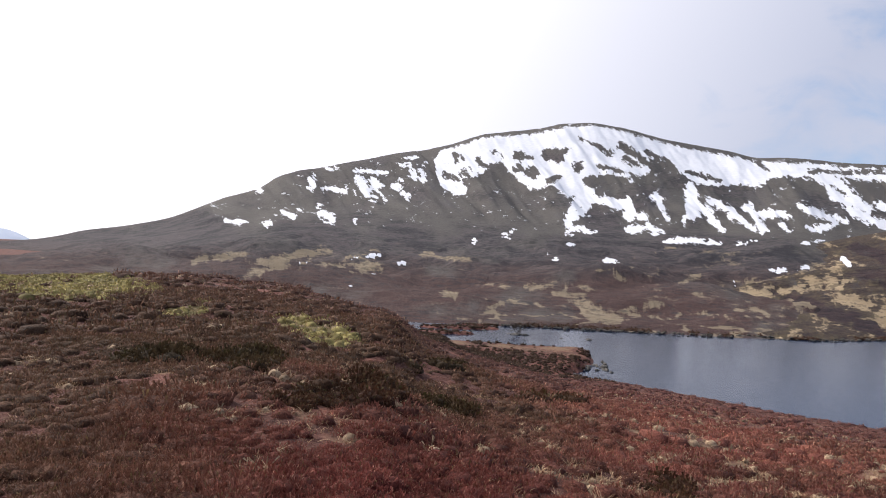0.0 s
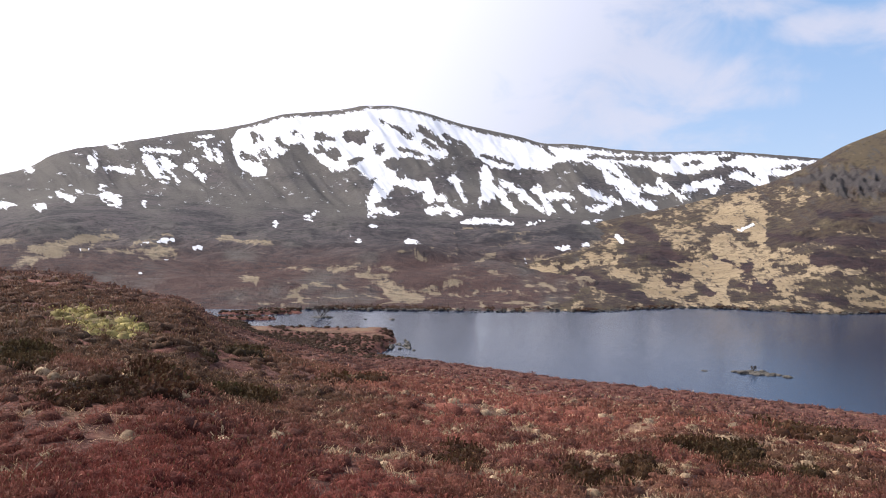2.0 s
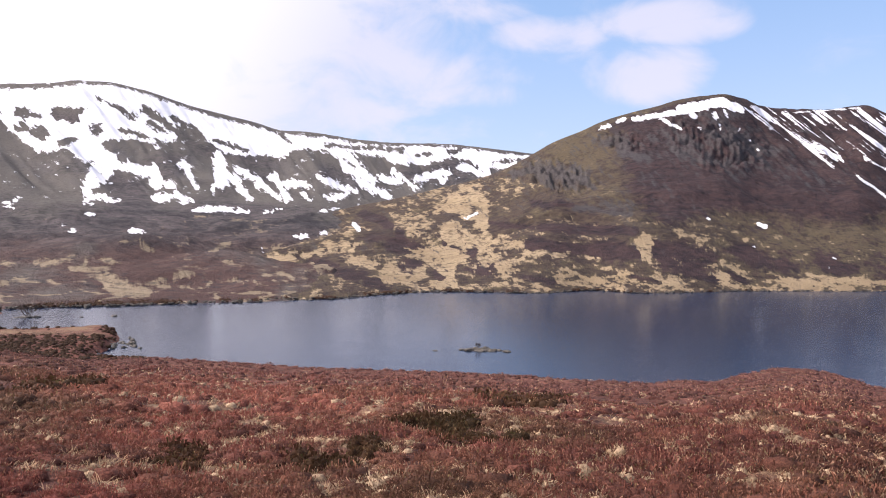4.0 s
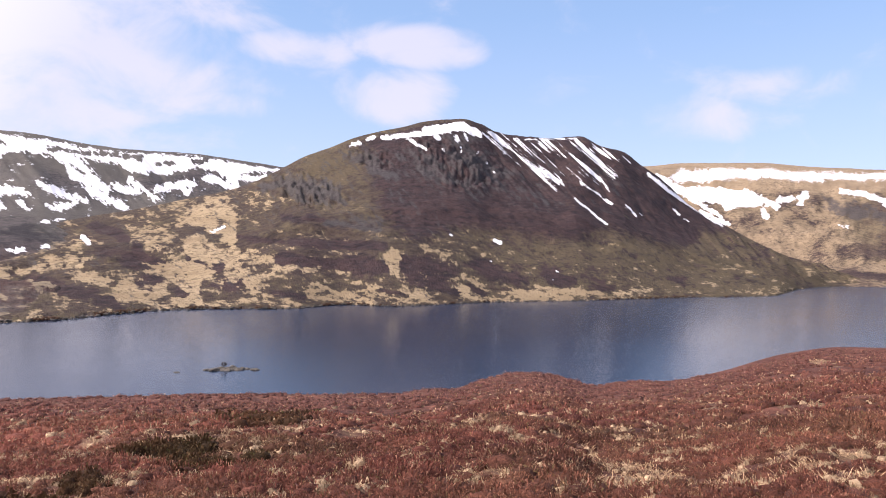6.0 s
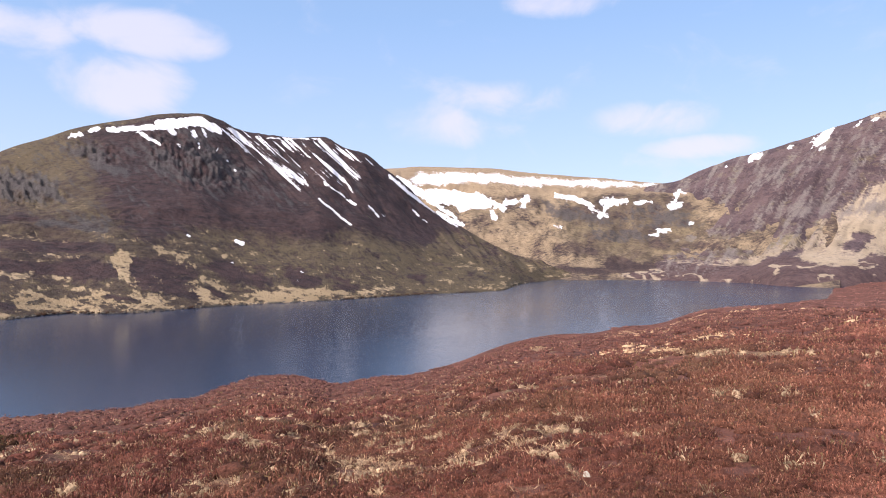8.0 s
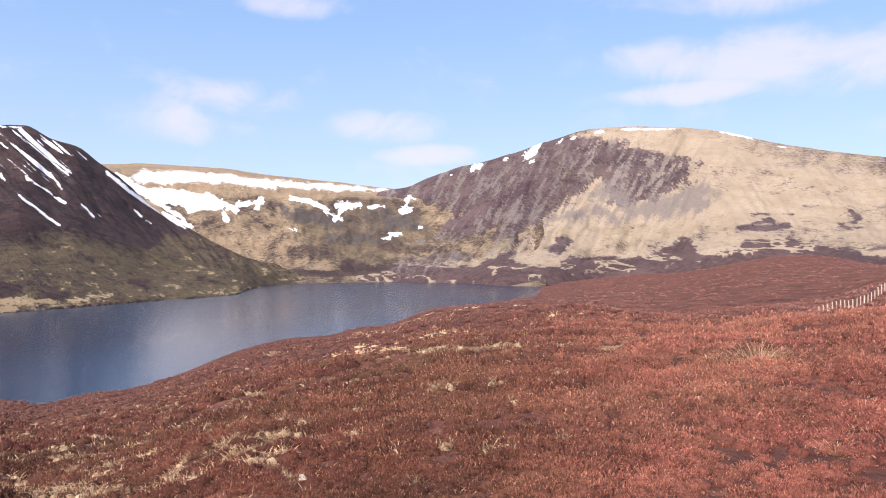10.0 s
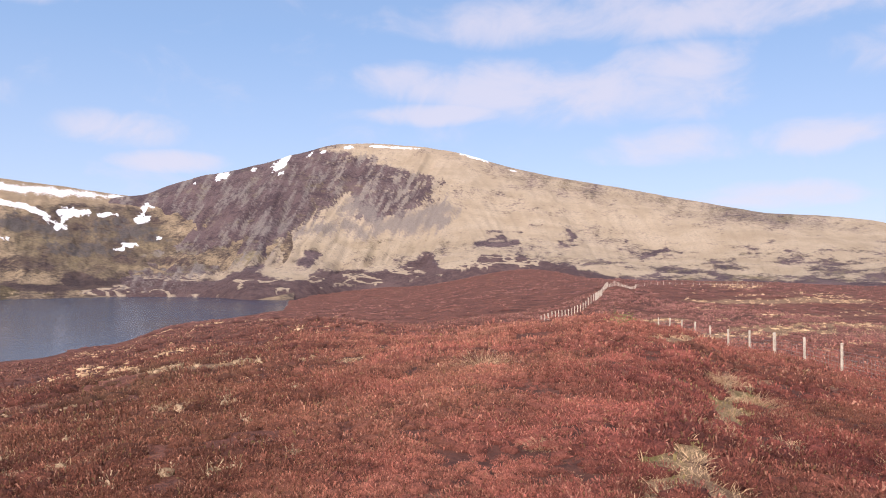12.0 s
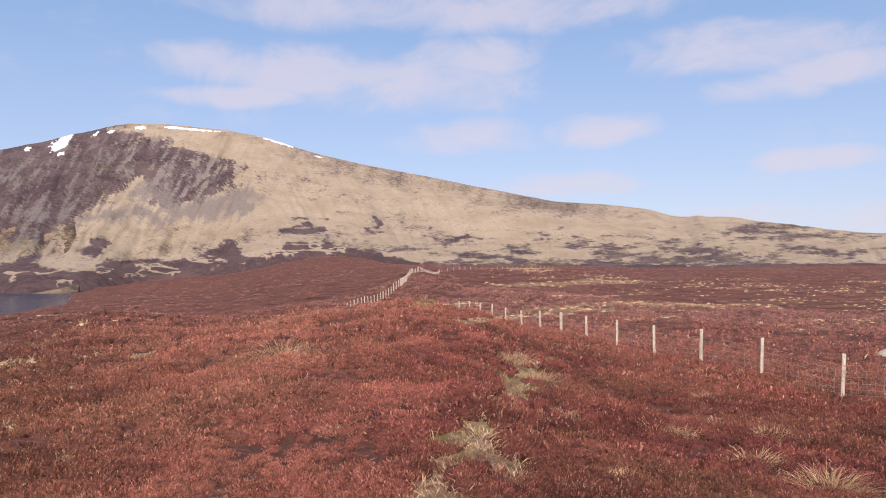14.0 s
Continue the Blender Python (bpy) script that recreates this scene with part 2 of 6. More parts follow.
def heather_material(name, dim=1.0, hue=(1.0, 1.0, 1.0)):
    """Heather in late winter: rust red, purple brown and olive by patches, differing from sprig to sprig."""
    mat = plant_material(name, (0.1, 0.05, 0.04), (0.2, 0.1, 0.08), 1.0, 0.4, 0.15)
    m = Nodes(mat.node_tree)
    shader = mat.node_tree.nodes["Principled BSDF"]
    back = next(k for k in mat.node_tree.nodes if k.bl_idname == "ShaderNodeBsdfTranslucent")
    geometry = m.add("ShaderNodeNewGeometry")
    place = geometry.outputs["Position"]
    patch = m.noise(place, 0.22, 4.0, 0.6)
    clump = m.noise(place, 1.3, 4.0, 0.65)
    broad = m.noise(place, 0.035, 3.0, 0.5)
    colour = m.mix(m.span(clump, 0.32, 0.68), tuple(dim * c for c in (0.098, 0.036, 0.032)), tuple(dim * c for c in (0.252, 0.088, 0.076)))
    colour = m.mix(m.span(patch, 0.42, 0.68, 0.0, 0.75), colour, tuple(dim * c for c in (0.130, 0.080, 0.052)))
    colour = m.mix(m.span(broad, 0.45, 0.65, 0.0, 0.55), colour, tuple(dim * c for c in (0.262, 0.104, 0.076)))
    swathe = m.noise(place, 0.55, 4.0, 0.6)
    colour = m.mix(1.0, colour, m.mix(m.span(swathe, 0.34, 0.66), (0.66, 0.64, 0.66), (1.26, 1.28, 1.24)), "MULTIPLY")
    # brown and olive by the lake, rusty on the knoll
    split = m.add("ShaderNodeSeparateXYZ")
    m.put(split.inputs[0], place)
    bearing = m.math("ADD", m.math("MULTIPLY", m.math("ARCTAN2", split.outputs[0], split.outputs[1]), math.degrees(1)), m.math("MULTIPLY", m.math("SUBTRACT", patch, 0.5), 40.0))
    # Brightness by bearing also puts front and back lighting into the colour.
    rusty_lit = m.math("MULTIPLY", m.span(bearing, 90, 108, smooth=True), m.span(bearing, 134, 114, smooth=True))
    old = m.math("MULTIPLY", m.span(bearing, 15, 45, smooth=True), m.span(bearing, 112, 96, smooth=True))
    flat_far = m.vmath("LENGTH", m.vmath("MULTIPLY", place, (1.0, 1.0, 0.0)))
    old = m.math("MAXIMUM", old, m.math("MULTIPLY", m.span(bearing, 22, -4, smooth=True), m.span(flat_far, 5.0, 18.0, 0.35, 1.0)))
    olive = m.math("MAXIMUM", m.span(bearing, -4, -20, smooth=True), m.math("MULTIPLY", m.span(bearing, 14, 0, smooth=True), m.span(flat_far, 8.0, 14.0, smooth=True)))
    colour = m.mix(m.math("MULTIPLY", olive, 0.72), colour, m.mix(clump, tuple(dim * c for c in (0.070, 0.044, 0.030)), tuple(dim * c for c in (0.190, 0.122, 0.078))))
    feet = m.math("MULTIPLY", m.math("MULTIPLY", m.span(flat_far, 10.5, 6.0, smooth=True), m.span(bearing, 34, 16, smooth=True)), m.span(bearing, -22, -4, 0.15, 1.0, smooth=True))
    colour = m.mix(m.math("MULTIPLY", feet, 0.75), colour, m.mix(clump, tuple(dim * c for c in (0.130, 0.034, 0.030)), tuple(dim * c for c in (0.270, 0.078, 0.066))))
    colour = m.mix(rusty_lit, colour, m.mix(1.0, colour, (1.20, 1.26, 1.24), "MULTIPLY"))
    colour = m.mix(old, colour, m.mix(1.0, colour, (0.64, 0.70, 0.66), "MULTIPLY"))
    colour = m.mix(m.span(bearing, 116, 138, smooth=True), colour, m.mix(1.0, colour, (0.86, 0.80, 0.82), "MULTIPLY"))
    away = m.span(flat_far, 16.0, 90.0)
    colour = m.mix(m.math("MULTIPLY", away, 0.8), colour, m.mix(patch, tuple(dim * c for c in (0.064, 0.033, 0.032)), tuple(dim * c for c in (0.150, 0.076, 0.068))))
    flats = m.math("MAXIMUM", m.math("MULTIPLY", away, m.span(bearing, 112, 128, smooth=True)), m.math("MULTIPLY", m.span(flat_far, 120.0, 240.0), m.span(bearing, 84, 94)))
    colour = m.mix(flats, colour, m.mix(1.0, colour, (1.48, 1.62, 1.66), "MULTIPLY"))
    chance = geometry.outputs["Random Per Island"]
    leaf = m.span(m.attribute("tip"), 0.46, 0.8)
    colour = m.mix(m.math("MULTIPLY", leaf, m.span(chance, 0.86, 0.90, 0.0, 0.42)), colour, tuple(dim * c for c in (0.36, 0.23, 0.17)))
    colour = m.mix(m.math("MULTIPLY", leaf, m.span(chance, 0.10, 0.06, 0.0, 0.6)), colour, tuple(dim * c for c in (0.12, 0.105, 0.05)))
    colour = m.mix(1.0, colour, m.mix(m.math("FRACT", m.math("MULTIPLY", chance, 37.0)), (0.80, 0.80, 0.80), (1.22, 1.20, 1.18)), "MULTIPLY")
    # Tips grow paler; the shade low between sprigs is put into the colour.
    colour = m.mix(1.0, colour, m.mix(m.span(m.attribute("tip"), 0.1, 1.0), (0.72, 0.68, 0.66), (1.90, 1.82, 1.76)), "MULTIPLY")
    fuzz = m.noise(place, 30.0, 5.0, 0.75)
    colour = m.mix(1.0, colour, m.mix(m.span(fuzz, 0.35, 0.65), (0.50, 0.48, 0.48), (1.42, 1.38, 1.34)), "MULTIPLY")
    colour = m.mix(1.0, colour, hue, "MULTIPLY")
    m.put(shader.inputs["Normal"], m.bump(fuzz, 0.9, 0.05))
    m.put(shader.inputs["Base Color"], colour)
    m.put(back.inputs[0], colour)
    return mat


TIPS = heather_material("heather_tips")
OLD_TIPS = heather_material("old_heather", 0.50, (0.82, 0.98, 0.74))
BLADES = plant_material("dead_grass", (0.34, 0.215, 0.125), (0.62, 0.440, 0.275), 2.0, 0.3, 0.2)
LITTER = plant_material("grass_litter", (0.12, 0.075, 0.048), (0.50, 0.37, 0.24), 14.0, 0.45, 0.2)
KNOLL_MOSS = plant_material("knoll_moss", (0.15, 0.115, 0.048), (0.42, 0.355, 0.135), 3.5, 0.45, 0.2)
MOSS = plant_material("green_moss", (0.155, 0.125, 0.052), (0.31, 0.255, 0.115), 3.0, 0.25, 0.2)
WET_STONE = plain_material("wet_stone", (0.018, 0.016, 0.014), (0.11, 0.10, 0.085), 3.0, 0.6, 0.05, 0.3)


# ---- land ----
def lattice(i, j, seed):
    h = (i.astype(np.int64) * 374761393 + j.astype(np.int64) * 668265263 + seed * 974711) & 0xFFFFFFFF
    h = ((h ^ (h >> 13)) * 1274126177) & 0xFFFFFFFF
    return ((h ^ (h >> 16)) & 0xFFFFFF) / 8388607.5 - 1


def bumps(x, y, seed=0):
    """Smooth noise between -1 and 1 on arrays."""
    i, j = np.floor(x), np.floor(y)
    u, v = x - i, y - j
    u, v = u * u * u * (u * (u * 6 - 15) + 10), v * v * v * (v * (v * 6 - 15) + 10)
    a, b, c, d = lattice(i, j, seed), lattice(i + 1, j, seed), lattice(i, j + 1, seed), lattice(i + 1, j + 1, seed)
    return (a + (b - a) * u) * (1 - v) + (c + (d - c) * u) * v


def cloudy(x, y, size, seed=0, octaves=5, gain=0.5):
    """Noise of several sizes, the largest size metres (or degrees) wide, about -1 to 1."""
    total, amp, norm = 0.0, 1.0, 0.0
    for k in range(octaves):
        f = 2.03 ** k / size
        total = total + amp * bumps(x * f + 17.3 * k, y * f - 9.1 * k, seed + k)
        norm += amp * 0.62
        amp *= gain
    return total / norm


def ease(x, a, b):
    t = np.clip((x - a) / (b - a), 0, 1)
    return t * t * (3 - 2 * t)


def curve(*pairs):
    """A smooth monotone curve through (bearing, value) pairs, as a function of bearings."""
    xs, ys = np.array([p[0] for p in pairs], float), np.array([p[1] for p in pairs], float)
    h, d = np.diff(xs), np.diff(ys) / np.diff(xs)
    m = np.zeros(len(xs))
    same = d[:-1] * d[1:] > 0
    w1, w2 = 2 * h[1:] + h[:-1], h[1:] + 2 * h[:-1]
    with np.errstate(divide="ignore", invalid="ignore"):
        mean = (w1 + w2) / (w1 / d[:-1] + w2 / d[1:])
    m[1:-1] = np.where(same, mean, 0)

    def value(a):
        a = np.clip(np.asarray(a, float), xs[0], xs[-1])
        k = np.clip(np.searchsorted(xs, a) - 1, 0, len(h) - 1)
        t = (a - xs[k]) / h[k]
        return ((1 + 2 * t) * (1 - t) ** 2 * ys[k] + t * (1 - t) ** 2 * h[k] * m[k]
                + t * t * (3 - 2 * t) * ys[k + 1] + t * t * (t - 1) * h[k] * m[k + 1])
    return value


def rise(r, degrees):
    """The height at distance r that is seen at that angle from the eye."""
    return EYE + r * np.tan(np.radians(degrees))


def sheet(name, a, r, z, mat, fields=None, closed=False):
    """A mesh from grids of bearing, distance and height, with fields for its material."""
    rows, cols = z.shape
    co = np.stack([r * np.sin(np.radians(a)), r * np.cos(np.radians(a)), z], -1).reshape(-1, 3)
    idx = np.arange(rows * cols).reshape(rows, cols)
    quads = np.stack([idx[:-1, :-1], idx[1:, :-1], idx[1:, 1:], idx[:-1, 1:]], -1).reshape(-1, 4)
    if closed:
        ring = np.stack([idx[:-1, -1], idx[1:, -1], idx[1:, 0], idx[:-1, 0]], -1)
        quads = np.concatenate([quads, ring])
    quads = quads[:, ::-1]
    return quick_mesh(name, co, quads, mat, {k: v.reshape(-1) for k, v in (fields or {}).items()}, smooth=True)


def quick_mesh(name, co, faces, mat, fields=None, smooth=False):
    """A mesh object from arrays of points and of faces that all have as many corners."""
    mesh = bpy.data.meshes.new(name)
    count, corners = faces.shape
    mesh.vertices.add(len(co))
    mesh.vertices.foreach_set("co", np.ascontiguousarray(co, np.float32).ravel())
    mesh.loops.add(count * corners)
    mesh.loops.foreach_set("vertex_index", np.ascontiguousarray(faces, np.int32).ravel())
    mesh.polygons.add(count)
    mesh.polygons.foreach_set("loop_start", np.arange(0, count * corners, corners, dtype=np.int32))
    mesh.polygons.foreach_set("use_smooth", np.full(count, smooth))
    for key, values in (fields or {}).items():
        layer = mesh.attributes.new(key, "FLOAT", "POINT")
        layer.data.foreach_set("value", np.ascontiguousarray(values, np.float32))
    mesh.update(calc_edges=True)
    mesh.materials.append(mat)
    return new(name, mesh)


def loft(a, lines, counts):
    """Distances and heights of a hillside drawn smoothly through lines (distance, height) along the bearings a."""
    rs, zs = np.array([l[0] for l in lines]), np.array([l[1] for l in lines])

    def through_lines(v):
        d = np.diff(v, axis=0)
        m = np.zeros_like(v)
        with np.errstate(divide="ignore", invalid="ignore"):
            m[1:-1] = np.where(d[:-1] * d[1:] > 0, 2 * d[:-1] * d[1:] / (d[:-1] + d[1:]), 0)
        m[0], m[-1] = d[0], d[-1]
        out = []
        for k, c in enumerate(counts):
            t = (np.arange(c) / c)[:, None]
            out.append((1 + 2 * t) * (1 - t) ** 2 * v[k] + t * (1 - t) ** 2 * m[k] + t * t * (3 - 2 * t) * v[k + 1] + t * t * (t - 1) * m[k + 1])
        out.append(v[-1:])
        return np.concatenate(out)
    return through_lines(rs), through_lines(zs)


def spot(a, e, ca, ce, wa, we, slant=0.0):
    """1 in the middle of an oval patch, 0 at its rim, at least -1; slant: degrees that it leans."""
    c, s = math.cos(radians(slant)), math.sin(radians(slant))
    x, y = a - ca, e - ce
    return np.maximum(1 - ((x * c + y * s) / wa) ** 2 - ((y * c - x * s) / we) ** 2, -1)


def ragged(field, rough, amount, shift=0.0):
    """A field with rough edges, and none of the roughness far from its patches."""
    return np.where(field > -0.85, field + amount * rough * ease(field, -0.85, -0.2) + shift, -1)


def blot(*oval):
    return np.maximum(spot(*oval), 0)


def spots(a, e, *ovals):
    field = np.full(a.shape, -1.0)
    for oval in ovals:
        field = np.maximum(field, spot(a, e, *oval))
    return field


def lines(a, e, *rods):
    """How many degrees a place lies within the nearest of some round-ended bands (from, to, half width), at least -1."""
    field = np.full(a.shape, -1.0)
    for a0, e0, a1, e1, w in rods:
        da, de = a1 - a0, e1 - e0
        t = np.clip(((a - a0) * da + (e - e0) * de) / max(da * da + de * de, 1e-6), 0, 1)
        field = np.maximum(field, w - np.hypot(a - a0 - t * da, e - e0 - t * de))
    return field


def warped(a, e, amount=1.0, seed=200):
    """Bearings and angles shifted about, for ragged outlines."""
    return (a + amount * (0.40 * cloudy(a, e * 2, 1.3, seed, 4, 0.6)), e + amount * (0.17 * cloudy(a, e * 2, 1.1, seed + 9, 4, 0.6)))


# Shorelines: distance by bearing.
near_shore = curve((-180, 230), (-6, 230), (-3.5, 222), (-0.8, 190), (1, 168), (3.6, 151), (9.7, 130), (14, 124), (18, 119), (25.6, 111), (36, 108),
                   (46, 106), (51, 106), (52.5, 109), (55.5, 112), (57.5, 120), (61, 129), (63.2, 127), (65.8, 119), (68.6, 125), (71, 127),
                   (75, 144), (79.4, 181), (82.7, 202), (85.1, 207), (88, 233), (89.5, 239), (93.8, 330), (98.1, 382), (101.1, 459), (104, 600), (180, 600))
far_shore = curve((-60, 225), (0.5, 215), (3.1, 232), (7.9, 231), (9.6, 227), (12.1, 243), (19.7, 244), (21.7, 228), (26.2, 231), (30.5, 250), (35.3, 267),
                  (42.5, 270), (47.2, 294), (49.8, 288), (57.9, 326), (64.5, 356), (72.6, 424), (78.4, 484), (80.1, 630), (82.7, 745), (90, 792), (96, 741), (99, 660), (103, 640), (180, 640))

# Sections of the near moor away from the lake: height by distance, at a bearing.
SECTIONS = {
    -180: curve((0, 18.4), (30, 19), (100, 22), (400, 40), (1000, 90), (4500, 120)),
    -60: curve((0, 18.4), (30, 18.6), (80, 18), (200, 12), (600, 10), (4500, 20)),
    -31: curve((0, 18.4), (10, 18.35), (25, 18.1), (55, 17.2), (95, 13.5), (190, 2), (260, -2), (4500, -30)),
    -20: curve((0, 18.4), (10, 18.3), (25, 18.0), (58, 17.4), (95, 13.5), (190, 1), (260, -2), (4500, -30)),
    -12: curve((0, 18.4), (10, 18.2), (30, 17.6), (65, 16.5), (110, 10.5), (200, 0.5), (260, -2), (4500, -30)),
    -5: curve((0, 18.4), (10, 18.0), (35, 16.6), (90, 12.7), (150, 5), (222, 0.6), (260, -2), (4500, -30)),
    104: curve((0, 18.4), (10, 18.1), (40, 17.0), (100, 14.3), (200, 9.5), (400, 3.2), (600, 1.6), (800, 3.5), (1000, 0), (4500, -60)),
    102: curve((0, 18.4), (10, 18.1), (40, 16.9), (100, 14.0), (200, 9.0), (400, 2.0), (560, 0.5), (640, 0.25), (700, -0.5), (1000, -1), (4500, -60)),
    110: curve((0, 18.4), (10, 18.1), (30, 17.4), (60, 15.6), (120, 12.4), (200, 9.2), (500, 5.5), (800, 10), (1000, 5), (4500, -60)),
    120: curve((0, 18.4), (10, 18.0), (30, 17.7), (45, 17.4), (70, 13.5), (84, 14.2), (95, 14.5), (150, 13), (300, 14.5), (500, 19), (800, 28), (1000, 20), (4500, -60)),
    126: curve((0, 18.4), (10, 18.1), (40, 17.9), (52, 16.9), (62, 15.5), (80, 15.3), (110, 16.2), (160, 17.5), (220, 15.5), (400, 17.4), (800, 18), (1000, 12), (4500, -60)),
    130: curve((0, 18.4), (10, 18.2), (30, 17.88), (37, 17.45), (50, 16.2), (60, 15.7), (80, 14.8), (150, 15.3), (196, 16.8), (300, 17), (800, 16.5), (1000, 11), (4500, -60)),
    135: curve((0, 18.4), (15, 17.6), (28, 17.2), (40, 16.3), (60, 14.9), (100, 14), (150, 14.4), (230, 17.4), (300, 17.3), (800, 15.5), (1000, 10), (4500, -60)),
    145: curve((0, 18.4), (12, 17.6), (25, 16.7), (60, 14.4), (150, 12.5), (400, 12.5), (800, 12), (1000, 5), (4500, -60)),
    158: curve((0, 18.4), (12, 17.5), (21, 16.45), (60, 13.8), (150, 11.8), (400, 12), (800, 12.5), (1000, 5), (4500, -60)),
    180: curve((0, 18.4), (30, 19), (100, 22), (400, 40), (1000, 90), (4500, 120)),
}


def bank_height(a, r):
    """The slope from the viewer's feet to the lake's edge, and the bed beyond it."""
    shore = near_shore(a)
    p = r / shore
    return np.where(p < 1, 18.4 * (1 - np.minimum(p, 1) ** 1.1) - 0.9 * ease(r, 16, 45) * (1 - ease(p, 0.80, 1.0)) + 0.15 * ease(p, 0.9, 0.985) * (1 - ease(p, 0.985, 1.0)), -np.minimum((r - shore) * 0.08, 3) - ease(r, 640, 1500) * 30)


SECTIONS[0] = lambda r: bank_height(np.zeros_like(r), r)
SECTIONS[100] = lambda r: bank_height(np.full_like(r, 100.0), r)


def promontory(a, r):
    """Metres in from the edge of the low point of land that runs into the lake."""
    edge = np.minimum(10.1 + (r - 127) * 0.093, 11.6) + 0.35 * cloudy(a * 2, r, 5.0, 12, 3)
    inside = np.minimum((edge - a) * 2.4, (160.0 + 1.2 * cloudy(a, r * 0.2, 1.5, 14, 3) - r) * 0.8)
    return np.where((a > 0.5) & (r > 118) & (r < 175), 0.9 * inside, -1)


def moor_height(a, r):
    """Height of the near moor and of the lake's bed, by bearing and distance."""
    a, r = np.broadcast_arrays(np.asarray(a, float), np.asarray(r, float))
    keys = sorted(SECTIONS)
    z = np.zeros(a.shape)
    for k, (low, high) in enumerate(zip(keys, keys[1:])):
        part = (a >= low) & ((a < high) | (k == len(keys) - 2))
        if part.any():
            w = ease(a[part], low, high)
            z[part] = SECTIONS[low](r[part]) * (1 - w) + SECTIONS[high](r[part]) * w
    z = np.where((a >= 0) & (a <= 100), bank_height(a, r), z)
    z = np.maximum(z, np.clip(promontory(a, r), -1, 1.35))
    z = np.maximum(z, np.minimum(3 * spots(a, r, (1.5, 200, 2.8, 4, -30), (0.5, 186, 2.2, 3), (3.0, 208, 1.6, 2)), 0.5))
    x, y = r * np.sin(np.radians(a)), r * np.cos(np.radians(a))
    rough = ease(r, 2, 14)
    dry = ease(z, 0.1, 2.0)
    rough = rough * (1 - 0.7 * ease(a, 122, 134))
    return z + dry * (0.30 * rough * cloudy(x, y, 9, 3, 3) + 0.6 * ease(r, 30, 90) * (1 - 0.75 * ease(r / near_shore(a), 0.7, 0.9) * (1 - ease(a, 98, 104))) * cloudy(x, y, 40, 8, 3) + 0.10 * rough * cloudy(x, y, 1.6, 5, 3) * (1 - ease(r, 60, 160)))


def hollows(a, r, z):
    """Above 0 where the heather stands old, tall and dark."""
    a, e = warped(a, np.degrees(np.arctan2(z - EYE, r)), 1.2, 230)
    x, y = r * np.sin(np.radians(a)), r * np.cos(np.radians(a))
    return spots(a, e,
        (27.67, -16.49, 5.05, 0.49, 0), (38.14, -14.71, 3.67, 0.49, 3), (43.6, -12.25, 2.08, 0.29, 4), (17.32, -15.76, 2.93, 0.48, -2), (1.33, -11.68, 2.38, 0.26, -5), (-7.54, -10.68, 4.72, 0.67, 1),
        (-19.95, -8.25, 2.32, 0.36, 0), (0.19, -8.55, 2.62, 0.34, 2), (17.86, -15.97, 1.59, 0.61, 7), (-13.95, -8.67, 2.47, 0.42, 0), (8.1, -10.67, 3, 0.25, 4), (40.47, -12.3, 1.96, 0.47, -3),
        (36.34, -14.41, 4.83, 0.57, -5), (30.74, -15.77, 2.72, 0.5, -7)) + 0.9 * cloudy(x, y, 1.1, 232, 3) - 0.25


def at(a, r, sink=0.0):
    """A place on the near moor."""
    return Vector((r * math.sin(radians(a)), r * math.cos(radians(a)), float(moor_height(a, r)) - sink))


trail = curve((4, 124.5), (5.5, 126.8), (8, 131), (12, 133.6), (18, 135.2), (30, 131), (45, 127), (110, 126.0))


